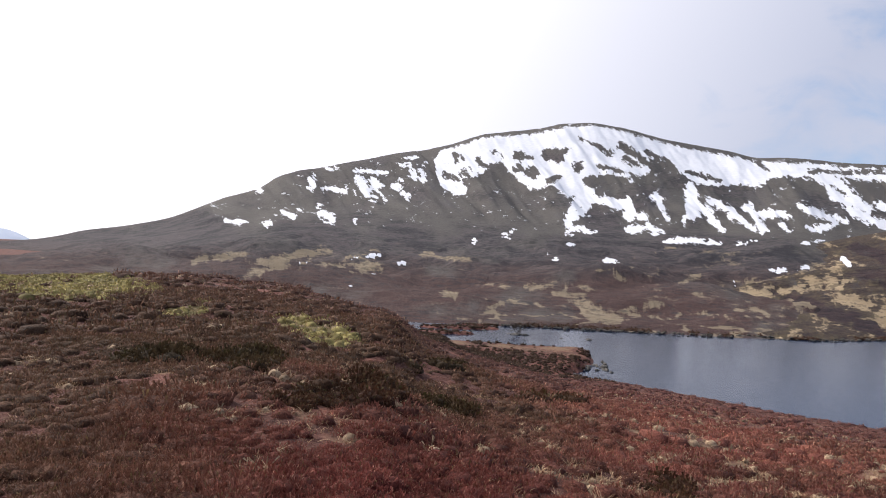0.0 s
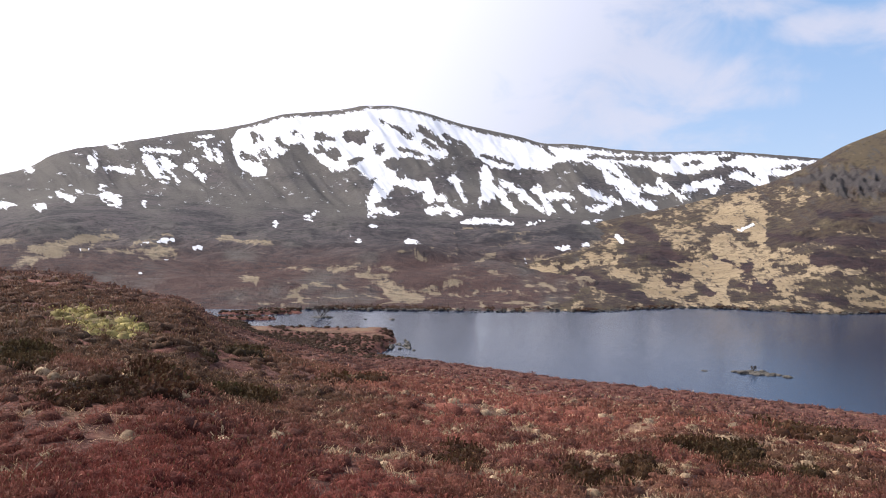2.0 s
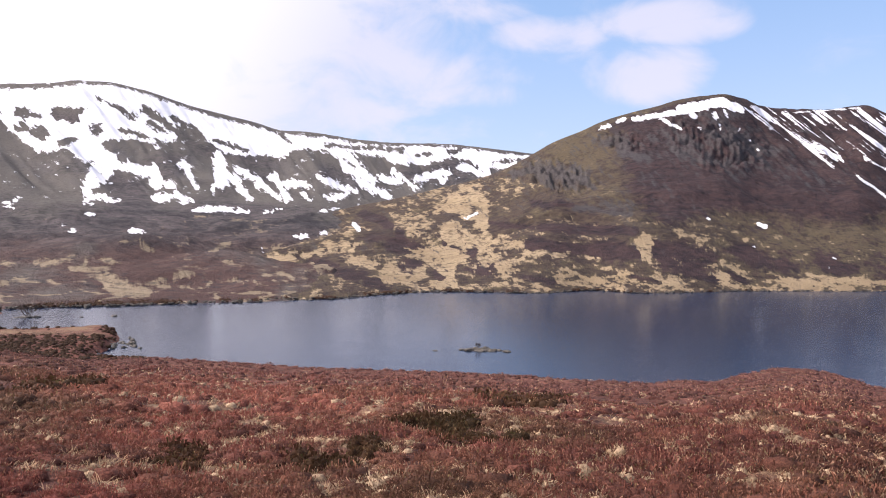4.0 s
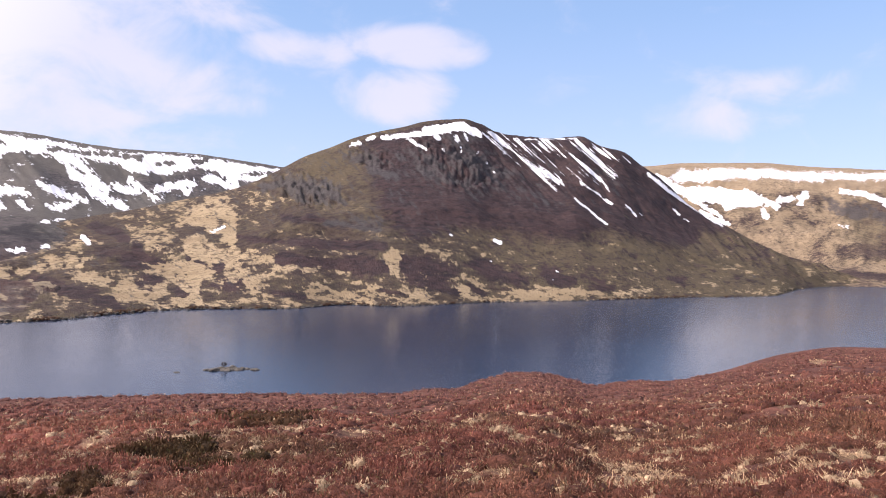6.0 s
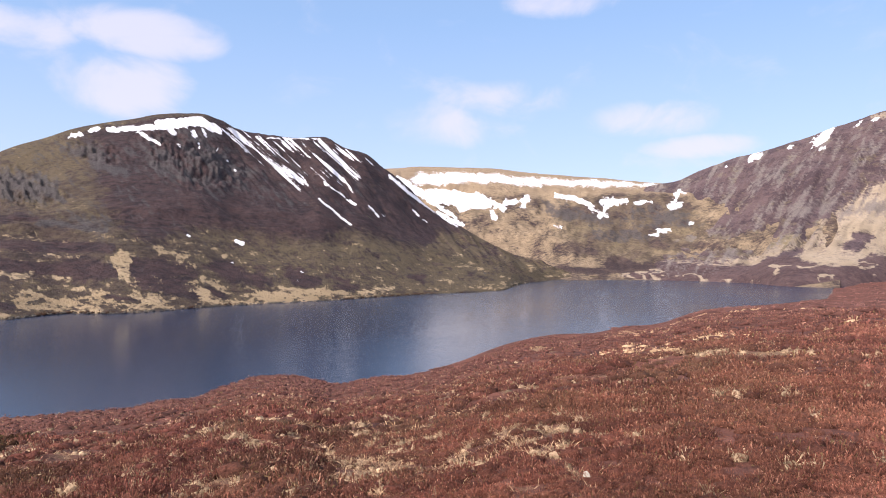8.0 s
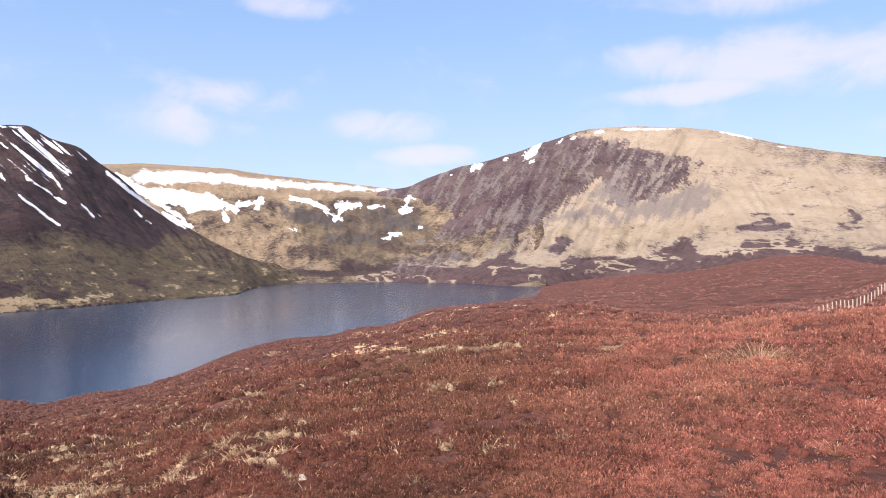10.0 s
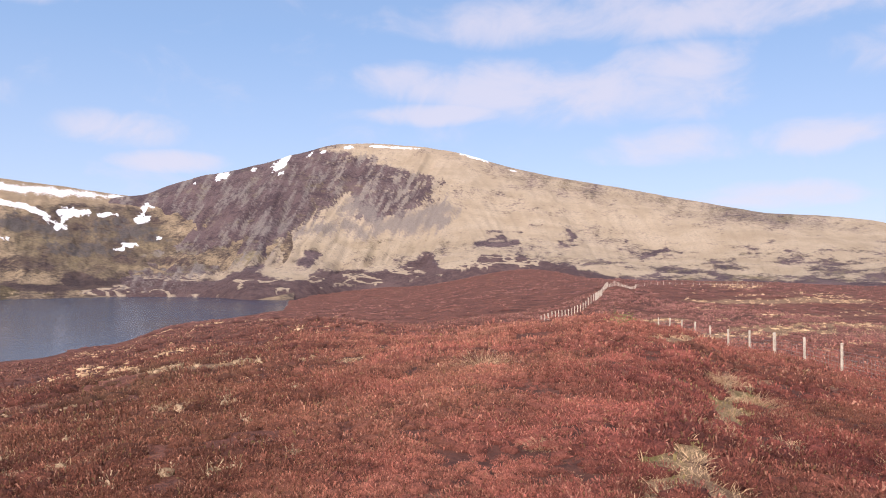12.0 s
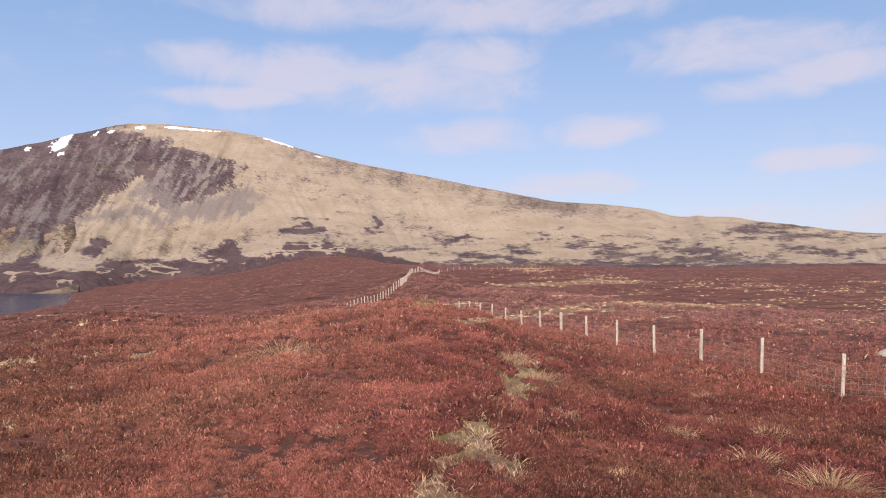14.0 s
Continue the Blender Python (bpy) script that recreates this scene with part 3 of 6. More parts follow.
def moor_fields(a, r, z):
    x, y = r * np.sin(np.radians(a)), r * np.cos(np.radians(a))
    e = np.degrees(np.arctan2(z - EYE, r))
    an, en = warped(a, e, 0.8)
    tuft = cloudy(x, y, 0.42, 22, 3, 0.7)
    straw = -0.64 + 0.30 * cloudy(x, y, 14, 21, 4) + 1.15 * tuft - 0.45 * ease(r, 35, 75)
    straw = straw + 0.54 * ease(a, 5, 15) * (1 - ease(a, 70, 100)) - 0.22 * ease(a, 96, 106) * (1 - ease(a, 126, 138)) + 0.10 * ease(a, 128, 140) - 0.02 * (1 - ease(a, -10, 10))
    drift = spots(an, en,
        (94.78, -6.48, 5.33, 0.21, 2), (98.72, -6.4, 1.27, 0.34, 7), (104.93, -6.14, 3.03, 0.13, 0), (106.45, -6.23, 0.87, 0.17, 0), (81.3, -6.84, 0.96, 0.19, 1), (131.56, -4.35, 8.16, 0.2, 4),
        (128.54, -3.22, 3.48, 0.16, 1), (137.62, -1.65, 6.71, 0.19, 1), (138.58, -3.71, 2.96, 0.19, 2))
    straw = np.maximum(straw, 2.2 * drift + 0.4 * tuft)
    straw = np.maximum(straw, (lines(an, en,
        (134.15, -3.73, 138.77, -3.39, 0.17), (138.78, -3.30, 146.70, -3.29, 0.17), (146.70, -3.33, 152.83, -3.35, 0.13), (150.40, -2.33, 153.20, -2.23, 0.07), (153.14, -4.99, 156.06, -4.59, 0.13)) + 0.05 * tuft) / 0.12)
    straw = np.where(r > 260, np.maximum(straw - 0.3, ease(r, 260, 340) * 0.25 - 0.75 + 0.75 * cloudy(a * 0.4, e * 3, 0.6, 27, 4, 0.8)), straw)
    basin = ease(a, 128, 134) * ease(r, 45, 80)
    straw = np.maximum(straw, basin * (-0.22 + 0.62 * cloudy(a * 0.25, e * 3.0, 1.0, 24, 5, 0.6)) - (1 - basin))
    off = np.abs(a - trail(r)) * np.radians(1) * r
    worn = 1.0 - off / (0.34 + 0.012 * r) - ease(r, 18, 30)
    straw = np.maximum(straw, 0.55 * worn - 0.40 + 0.75 * cloudy(x, y, 0.45, 25, 3))
    straw = np.maximum(straw, (lines(an, en,
        (130.48, -13.37, 133.39, -15.25, 0.96), (131.20, -6.42, 132.67, -6.73, 0.30), (133.51, -6.80, 134.75, -7.11, 0.22), (134.74, -7.61, 136.39, -7.28, 0.30), (134.68, -12.02, 137.95, -10.88, 0.35),
        (128.85, -6.78, 129.71, -6.85, 0.17), (129.66, -10.95, 130.94, -10.72, 0.26), (125.74, -16.66, 129.18, -15.80, 0.43), (137.06, -16.20, 139.45, -15.65, 0.35), (133.05, -10.05, 134.31, -9.19, 0.35)) + 0.40 * tuft) / 0.40)
    straw = np.maximum(straw, (lines(an, en,
        (126.17, -16.65, 129.21, -13.41, 1.20), (129.21, -13.41, 131.36, -10.91, 1.10), (131.36, -10.91, 133.90, -8.79, 0.85), (133.90, -8.79, 133.50, -7.14, 0.60), (135.09, -12.41, 138.34, -11.45, 0.30),
        (139.07, -14.92, 140.64, -14.80, 0.30), (136.36, -9.12, 137.18, -8.69, 0.17), (115.42, -6.70, 118.01, -6.58, 0.13)) + 0.22 * tuft) / 0.30)
    turf = -1.0 + 0.45 * cloudy(x, y, 11, 31, 4) + 0.3 * tuft
    turf = np.maximum(turf, 0.6 * worn - 0.85 + 1.2 * cloudy(x, y, 1.8, 33, 3))
    turf = np.maximum(turf, (lines(an, en,
        (133.49, -8.47, 134.73, -8.35, 0.60), (130.51, -11.34, 131.78, -11.11, 0.65), (128.15, -12.62, 129.64, -12.79, 0.70), (129.12, -13.73, 129.41, -14.53, 0.39), (126.09, -2.75, 127.39, -2.97, 0.30),
        (133.05, -9.84, 132.42, -10.47, 0.26)) + 0.40 * tuft) / 0.60)
    knolls = spots(an, en,
        (-26.41, -3.3, 6.0, 1.0, -1), (-18.92, -4.99, 1.57, 0.41, 4), (-8.8, -6.27, 3.2, 0.85, -11), (-17.75, -4.69, 0.79, 0.41, 1))
    turf = np.maximum(turf, 1.7 * np.maximum(knolls, spots(an, en, (127, -3.35, 1.1, 0.25))) + 0.5 * tuft)
    straw = np.maximum(straw, 0.5 * knolls + 0.7 * cloudy(x, y, 5, 35, 4) - 0.35)
    straw = np.maximum(straw, np.minimum(np.minimum(0.45 * promontory(a, r) - 0.9, 0.6), (r - 147.5 + 0.6 * (a - 8)) * 0.15) + 0.6 * cloudy(x, y, 4, 36, 4))
    stone = ease(0.35 - np.abs(z), 0, 0.3) * 1.4 - 1
    return {"straw": straw, "turf": turf, "stone": stone, "snow": np.full(a.shape, -1.0)}


bearings = np.concatenate([np.arange(-180, -40, 4.0), np.arange(-40, 165, 0.36), np.arange(165, 180, 2.5)])
rings = np.concatenate([[0.05], np.geomspace(0.8, 105, 165), np.linspace(106, 232, 80), np.geomspace(236, 640, 40), np.geomspace(680, 4600, 14)])
A, Rr = np.meshgrid(bearings, rings)
Z = moor_height(A, Rr)
ground = tagged(sheet("ground", A, Rr, Z, MOOR, moor_fields(A, Rr, Z), closed=True),
                "rolling moor covered in reddish brown heather and straw grass", "moorland", kind="structure")

A, Rr = np.meshgrid(np.arange(-12, 112, 1.0), np.linspace(90, 840, 60))
lake = tagged(sheet("water", A, Rr, np.zeros(A.shape), WATER), "dark blue rippled lake between the hills", "lake", kind="structure")


def hill(name, low, high, step, lines, counts, relief, mat, fields, label):
    a1 = np.arange(low, high + step / 2, step)
    r, z = loft(a1, [(np.broadcast_to(f(a1), a1.shape), np.broadcast_to(g(a1), a1.shape)) for f, g in lines], counts)
    a = np.broadcast_to(a1, r.shape)
    z = z + relief(a, r, z)
    return tagged(sheet(name, a, r, z, mat, fields(a, r, z)), label, "hill", kind="structure")


def flat_xy(a, r):
    return r * np.sin(np.radians(a)), r * np.cos(np.radians(a))


def angle(r, z):
    return np.degrees(np.arctan2(z - EYE, r))


# The long snowy hill beyond the lake, with its apron of moor.
snow_top = curve((-60, 1.5), (-40, 0.4), (-31, -0.4), (-29.3, -0.26), (-27.6, 0.05), (-25.9, 0.52), (-23, 1.03), (-20.4, 1.7), (-19.2, 2.2), (-16.5, 3.42), (-14.5, 4.05), (-12.5, 5.3),
                 (-8.3, 6.34), (-4, 7.34), (0.3, 8.31), (2.9, 9.14), (7.3, 9.68), (9, 10.04), (10.7, 10.1), (12.8, 9.83), (17.3, 8.71), (21.2, 7.96),
                 (22.7, 7.62), (25.6, 7.5), (30.7, 7.0), (35.1, 7.05), (39.4, 6.64), (42, 6.4), (50, 6))
moor_top = curve((-60, -3), (-31, -2.2), (-24, -1.3), (-18.3, -0.4), (-12, 1.2), (0, 1.5), (13, 1.8), (20, 1.6), (25, 1.9), (32, 0.5), (50, -2))
snow_foot = curve((-60, 250), (0, 205), (22, 215), (26, 230), (33, 700), (50, 800))


# Lower edge of the unbroken snow.
snow_edge = curve((-1.54, 7.95), (-0.87, 6.22), (-0.42, 5.14), (0.23, 4.96), (0.53, 4.76), (1.23, 4.39), (2.06, 5.77), (2.74, 6.28), (4.30, 7.17), (4.95, 6.29), (5.74, 5.95), (6.66, 5.10), (8.33, 5.40), (9.47, 4.65), (11.21, 4.49), (11.78, 6.40), (13.77, 6.34), (15.38, 6.67), (16.27, 7.55), (17.23, 7.01), (18.28, 6.09), (19.97, 5.65), (21.67, 5.88), (22.95, 5.66), (24.02, 6.34), (26.40, 6.23), (29.45, 6.12), (31.68, 5.53), (33.56, 5.40), (35.73, 5.96), (37.16, 5.86), (38.57, 4.88), (39.22, 5.82), (41.20, 5.96))


def snow_relief(a, r, z):
    x, y = flat_xy(a, r)
    e = angle(r, z)
    up = ease(r, 230, 420) * (1 - 0.8 * ease(r, 1450, 1640))
    return 2.4 * ease(r, snow_foot(a) + 8, snow_foot(a) + 50) * (1 - ease(r, 420, 560)) * (0.6 + cloudy(x, y, 34, 46, 4)) + up * (6 * cloudy(x, y, 220, 41, 5) + 7.5 * (1 - ease(r, 560, 800)) * cloudy(x, y, 80, 43, 5, 0.55) + 7 * ease(e, 2, 4) * cloudy(a + e * 0.8, e * 0.5, 2.4, 45, 5))


def snow_fields(a, r, z):
    e = angle(r, z)
    aw, ew = warped(a, e)
    an, en = warped(a, e, 0.35)
    u, v = a + 0.9 * e, e - 0.6 * a
    wa = a + 0.20 * cloudy(u * 1.3, v * 0.5, 0.9, 51, 4, 0.7)
    we = e + 0.12 * cloudy(u * 1.3, v * 0.5, 0.8, 57, 4, 0.7)
    rag = cloudy(u * 1.4, v * 0.5, 0.55, 53, 5, 0.8)
    rim = 0.20 - 0.12 * blot(a, e, 12, 10, 3.5, 3) + 0.10 * rag
    cover = np.minimum(we - snow_edge(wa), snow_top(a) - rim - e) * np.where(a < 0.2, 1.6, 1.0) - 1.0 * (1 - ease(a, -1.0, -0.4))
    cover = np.maximum(np.maximum(cover, lines(wa, we,
        (10.40, 8.13, 10.55, 4.50, 0.78), (9.86, 4.06, 9.49, 2.63, 0.35), (9.87, 3.05, 10.64, 3.89, 0.26), (11.02, 4.65, 13.59, 4.10, 0.35), (13.98, 5.78, 16.23, 4.54, 0.26),
        (16.02, 4.53, 16.66, 3.37, 0.17), (18.37, 5.46, 18.52, 3.69, 0.52), (18.11, 3.33, 17.91, 2.82, 0.22), (18.93, 4.42, 20.44, 2.55, 0.22), (19.56, 4.66, 21.05, 3.94, 0.22),
        (21.06, 3.64, 22.66, 2.69, 0.26), (13.87, 4.44, 14.13, 3.20, 0.35), (14.81, 3.31, 15.10, 3.24, 0.26), (22.33, 4.23, 23.35, 2.53, 0.26), (23.20, 3.69, 24.71, 3.60, 0.30),
        (24.50, 3.08, 24.94, 2.57, 0.17))), np.maximum(lines(wa, we,
        (25.57, 4.31, 27.98, 3.37, 0.22), (27.50, 5.52, 29.06, 3.83, 0.26), (29.06, 3.83, 30.82, 2.99, 0.30), (26.90, 2.78, 28.41, 3.25, 0.17), (26.02, 2.90, 26.46, 2.69, 0.13),
        (14.22, 2.37, 14.62, 2.30, 0.26), (15.43, 2.62, 16.05, 2.26, 0.30), (10.73, 2.18, 11.12, 2.07, 0.22), (9.50, 1.97, 9.88, 2.23, 0.17), (16.89, 1.56, 19.10, 1.78, 0.17),
        (19.65, 1.62, 20.45, 1.60, 0.11), (21.64, 1.54, 22.16, 1.55, 0.09), (-2.88, 6.70, -2.32, 5.80, 0.22), (-2.13, 6.45, -1.68, 5.50, 0.17), (-3.38, 6.75, -1.72, 6.76, 0.13),
        (25.72, 6.57, 28.17, 5.74, 0.26), (27.79, 4.91, 29.39, 4.30, 0.26)), np.maximum(lines(wa, we,
        (30.37, 4.31, 31.72, 4.03, 0.26), (27.95, 6.16, 28.78, 4.92, 0.22), (28.78, 4.92, 29.79, 4.10, 0.26), (31.31, 4.92, 32.09, 4.31, 0.22), (32.48, 4.03, 33.24, 3.71, 0.17),
        (33.22, 4.32, 35.41, 4.91, 0.30), (34.86, 4.91, 35.24, 4.31, 0.22), (36.64, 5.29, 38.57, 4.69, 0.35), (39.23, 5.44, 40.56, 5.53, 0.22), (-10.33, 5.24, -10.19, 4.52, 0.22),
        (-7.00, 5.99, -4.79, 6.00, 0.11), (-6.70, 5.35, -6.07, 4.26, 0.30), (-5.70, 5.32, -5.28, 4.89, 0.26), (-9.31, 4.53, -7.67, 4.38, 0.11)), lines(a + 0.5 * (wa - a), e + 0.5 * (we - e),
        (-4.15, 4.95, -3.53, 4.94, 0.17), (-3.55, 5.49, -3.34, 5.41, 0.13), (-7.56, 4.88, -6.87, 4.38, 0.09), (-9.53, 2.64, -8.62, 2.11, 0.22), (-12.17, 2.51, -11.53, 2.26, 0.17),
        (-11.36, 2.83, -11.10, 2.76, 0.13), (-16.53, 1.70, -15.34, 1.64, 0.10), (-13.73, 1.59, -13.11, 1.62, 0.09), (-4.95, 4.40, -4.60, 3.79, 0.07), (-14.26, 4.14, -13.97, 4.08, 0.11),
        (-9.16, 6.01, -8.57, 6.01, 0.11), (-6.89, 2.14, -6.69, 2.02, 0.13), (-3.31, 4.49, -2.97, 4.08, 0.09)))))
    cover = np.minimum(cover, -np.maximum(lines(wa, we,
        (0.55, 7.34, 0.62, 7.16, 0.30), (-0.10, 6.13, 0.89, 5.87, 0.26), (5.48, 7.73, 5.66, 7.66, 0.35), (5.48, 6.95, 5.52, 6.72, 0.35), (6.47, 6.47, 6.76, 6.41, 0.39),
        (7.75, 7.86, 8.61, 7.73, 0.43), (8.39, 7.32, 9.25, 8.25, 0.17), (8.03, 5.86, 8.63, 6.06, 0.26), (10.03, 7.03, 10.07, 6.79, 0.30), (1.21, 7.47, 1.28, 7.33, 0.17),
        (1.56, 5.73, 1.73, 5.52, 0.22), (10.01, 9.02, 11.76, 8.43, 0.09), (11.56, 8.62, 12.47, 7.91, 0.17), (13.14, 8.60, 15.99, 7.03, 0.26), (13.55, 7.56, 14.77, 7.06, 0.17),
        (11.58, 7.12, 14.98, 6.24, 0.13), (2.57, 6.87, 3.96, 6.76, 0.17)), lines(wa, we,
        (17.86, 6.79, 20.39, 6.04, 0.13), (11.00, 5.87, 15.40, 5.34, 0.43), (6.27, 7.56, 6.53, 7.50, 0.17), (3.60, 7.95, 4.30, 7.67, 0.11), (14.96, 8.14, 17.02, 7.08, 0.13),
        (26.13, 6.70, 32.03, 6.53, 0.17), (0.49, 7.35, 0.71, 7.15, 0.26), (2.42, 7.23, 2.59, 6.99, 0.22), (1.46, 6.42, 1.68, 6.09, 0.26), (22.39, 7.49, 23.66, 6.78, 0.13),
        (33.17, 6.12, 34.27, 6.26, 0.13), (35.54, 6.48, 36.43, 6.65, 0.13))))
    chip = cloudy(u * 2.2, v * 1.1, 0.42, 59, 4, 0.85)
    large = (np.minimum(cover, 0.42) + (0.17 + 0.08 * ease(e, 7.5, 5.5) * (1 - ease(a, 7, 10))) * rag + 0.17 * chip) / 0.20
    small = spots(an, en,
        (-10.28, 4.83, 0.31, 0.57, 4), (-8.53, 4.45, 1.09, 0.16, -5), (-6.08, 4.67, 0.48, 1.08, 35), (-5.17, 5.14, 0.53, 0.42, 3), (-5.8, 5.98, 1.29, 0.17, 0), (-11.72, 2.41, 0.41, 0.24, -17),
        (-8.94, 2.34, 0.74, 0.49, -22), (-15.51, 1.66, 0.64, 0.16, -3), (-13.36, 1.69, 0.37, 0.24, 3), (-2.77, 7.25, 0.75, 0.13, 11), (-3.74, 4.97, 0.58, 0.29, 3), (-14.15, 4.14, 0.25, 0.2, 24),
        (-11.25, 2.83, 0.3, 0.16, 3), (-9.66, 3.2, 0.27, 0.24, 3), (-2.89, 4.3, 0.21, 0.25, 3), (-6.81, 2.22, 0.2, 0.17, 2))
    patch = spots(an, en,
        (4.82, 1.47, 0.39, 0.22, 2), (2.34, 0.95, 0.21, 0.3, -38), (9.63, 1.01, 0.39, 0.13, 2), (12.72, -0.04, 0.61, 0.26, 2), (17.97, 1.68, 1.29, 0.22, 5), (19.69, 1.47, 0.77, 0.13, 1),
        (10.12, 2.2, 0.87, 0.35, 27), (11.13, 2.1, 0.52, 0.26, 2), (14.26, 2.32, 0.7, 0.3, -13), (16.01, 2.24, 0.56, 0.3, -13), (5.24, 2, 0.39, 0.22, 22), (-6.82, -0.61, 0.56, 0.13, 17),
        (-5.42, -0.49, 0.61, 0.17, 14), (-3.99, -0.49, 0.29, 0.17, 17), (-5.18, -1.7, 0.32, 0.13, 1), (-3.08, -0.97, 0.5, 0.17, 2))
    patch = np.maximum(patch, spots(an, en,
        (24.49, -0.28, 0.78, 0.25, -6), (25.91, -0.03, 0.45, 0.21, 2), (28.63, 0.68, 0.32, 0.42, -28), (21.51, -1.24, 0.13, 0.26, 2), (-7.07, -2.82, 0.48, 0.08, 1), (-10.5, -1.2, 0.38, 0.08, 1),
        (26.47, 1.8, 0.73, 0.13, 13), (8.57, -0.16, 0.31, 0.13, 2), (7.9, 0.25, 0.26, 0.17, 2), (22.55, 1.79, 0.33, 0.09, 1)))
    crumble = 1.5 * cloudy(a * 0.8 + e * 0.5, e * 1.6, 0.35, 54, 4, 0.8)
    crumbs = 0.9 * cloudy(a * 1.2, e * 3, 0.7, 52, 4, 0.7) - 1.4 + 0.6 * ease(e, 1.0, 2.5)
    snow = np.maximum(large, np.maximum(1.2 * ragged(np.maximum(small, patch), crumble, 1.5, -0.50), crumbs))
    straw = spots(aw, ew,
        (-16.5, -0.95, 2.6, 0.43, 5), (-11.82, -0.83, 3.37, 0.48, 14), (-13.99, -2.08, 1.63, 0.36, 21), (-9.56, -0.36, 1.35, 0.57, 12), (-5.6, -1.29, 1.61, 0.92, 11), (-8.38, -1.15, 1.57, 0.41, 1),
        (0.67, -3.06, 0.93, 0.43, 1), (1.02, -0.47, 1.7, 0.34, 2), (3.7, -4.29, 1.08, 0.35, 16), (5.61, -3.3, 2.39, 0.26, 29), (11.52, -3.88, 1.97, 0.7, -16), (13.5, -4.03, 1.74, 0.43, -3),
        (15.43, -3.31, 2.6, 0.22, 17), (14.06, -1.18, 0.78, 0.35, 2), (12.31, -0.79, 1.97, 0.17, 7), (7.54, -2.38, 1.09, 0.26, 7)) + 0.9 * cloudy(a * 0.6, e * 2.5, 0.7, 63, 5, 0.75) - 0.62
    straw = np.maximum(straw, -0.85 + 0.9 * cloudy(a * 0.45, e * 2.6, 0.8, 61, 5, 0.75) * (1 - ease(e, 0.5, 2)) + 0.3 * ease(a, 14, 20))
    straw = np.maximum(straw, (np.maximum(lines(aw, ew,
        (2.98, -4.62, 5.81, -3.01, 0.13), (10.13, -3.51, 11.10, -4.01, 0.26), (11.11, -4.13, 13.89, -4.43, 0.26), (13.89, -4.14, 17.15, -3.16, 0.13), (6.35, -2.29, 7.65, -2.08, 0.22),
        (13.13, -1.00, 13.78, -1.50, 0.26), (12.25, -0.60, 15.06, -0.47, 0.11), (15.86, 0.73, 17.93, 1.20, 0.13), (20.46, 0.61, 21.74, 1.07, 0.13), (17.96, -1.45, 19.22, -0.92, 0.30),
        (15.70, -2.24, 16.94, -2.57, 0.13), (22.20, -1.30, 26.55, -2.54, 0.35), (23.92, -0.84, 27.38, 0.09, 0.17), (27.42, -2.53, 30.24, -3.79, 0.35)), lines(aw, ew,
        (-18.19, -1.37, -15.11, -0.72, 0.30), (-14.72, -2.09, -11.44, -1.43, 0.17), (-12.19, -1.24, -10.14, -0.37, 0.30), (-10.87, -1.41, -9.57, -0.15, 0.22), (-7.61, -0.71, -4.82, -0.01, 0.22),
        (-6.39, -1.52, -4.78, -1.56, 0.17), (-19.81, -2.54, -17.49, -2.44, 0.13), (0.24, -3.07, 1.10, -3.27, 0.35), (-1.52, -0.12, 1.02, -0.47, 0.22))) + 0.24 * cloudy(a * 0.6, e * 2.2, 0.8, 67, 5, 0.8) - 0.11) / 0.22)
    vein = 1 - 10 * np.abs(cloudy(a * 0.3, e * 1.5, 1.2, 66, 3, 0.5)) - 2 * ease(e, -2.6, -1.0) - 2 * (1 - ease(a, 1, 4))
    straw = np.maximum(straw, 0.75 * vein)
    turf = -0.45 + 0.7 * cloudy(a * 0.5, e, 1.5, 64, 5) + 0.75 * ease(e, 1.0, 2.6)
    stone = -0.45 + 0.8 * cloudy(a * 1.2 + e * 0.8, e, 1.0, 65, 5, 0.6) * ease(e, 2, 4)
    return {"snow": snow, "straw": straw, "turf": turf, "stone": stone, "warm": 1.3 * (1 - ease(e, -3.0, 0.8 + 0.6 * ease(a, 8, 20))) - 0.3}


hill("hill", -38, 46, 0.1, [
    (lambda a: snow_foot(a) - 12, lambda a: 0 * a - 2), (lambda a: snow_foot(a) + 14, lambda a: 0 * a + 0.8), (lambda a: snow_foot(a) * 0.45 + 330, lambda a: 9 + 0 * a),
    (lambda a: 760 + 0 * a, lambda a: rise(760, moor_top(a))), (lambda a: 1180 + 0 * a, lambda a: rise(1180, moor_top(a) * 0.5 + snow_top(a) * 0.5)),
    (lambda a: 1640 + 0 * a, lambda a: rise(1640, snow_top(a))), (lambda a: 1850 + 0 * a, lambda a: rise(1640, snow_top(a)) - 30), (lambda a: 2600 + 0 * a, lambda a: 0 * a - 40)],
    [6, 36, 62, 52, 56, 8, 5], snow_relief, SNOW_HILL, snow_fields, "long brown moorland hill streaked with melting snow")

# The steep dark hill above the lake.
crag_top = curve((14, -6), (20, -1.5), (24, 0.8), (28.4, 2.1), (31.7, 2.75), (35.2, 3.7), (38.9, 4.78), (40.5, 5.47), (42, 6.33), (43.6, 7.21), (45.7, 8.03), (46.9, 8.59), (49.4, 9.35), (51.1, 9.72),
                 (52.8, 10.17), (55.4, 10.39), (57, 9.96), (58.1, 9.48), (60.3, 9.09), (62.5, 8.99), (64.4, 9.18), (66.4, 8.24), (67.7, 8.03), (69, 7.09),
                 (70.3, 6.11), (71.1, 5.39), (72.8, 3.82), (75.3, 2.44), (78.9, 0.61), (82.7, -0.6), (86, -1.6))
crag_far = curve((14, 600), (28, 800), (42, 800), (55, 880), (64, 1000), (70, 1020), (75, 950), (80, 860), (86, 790))


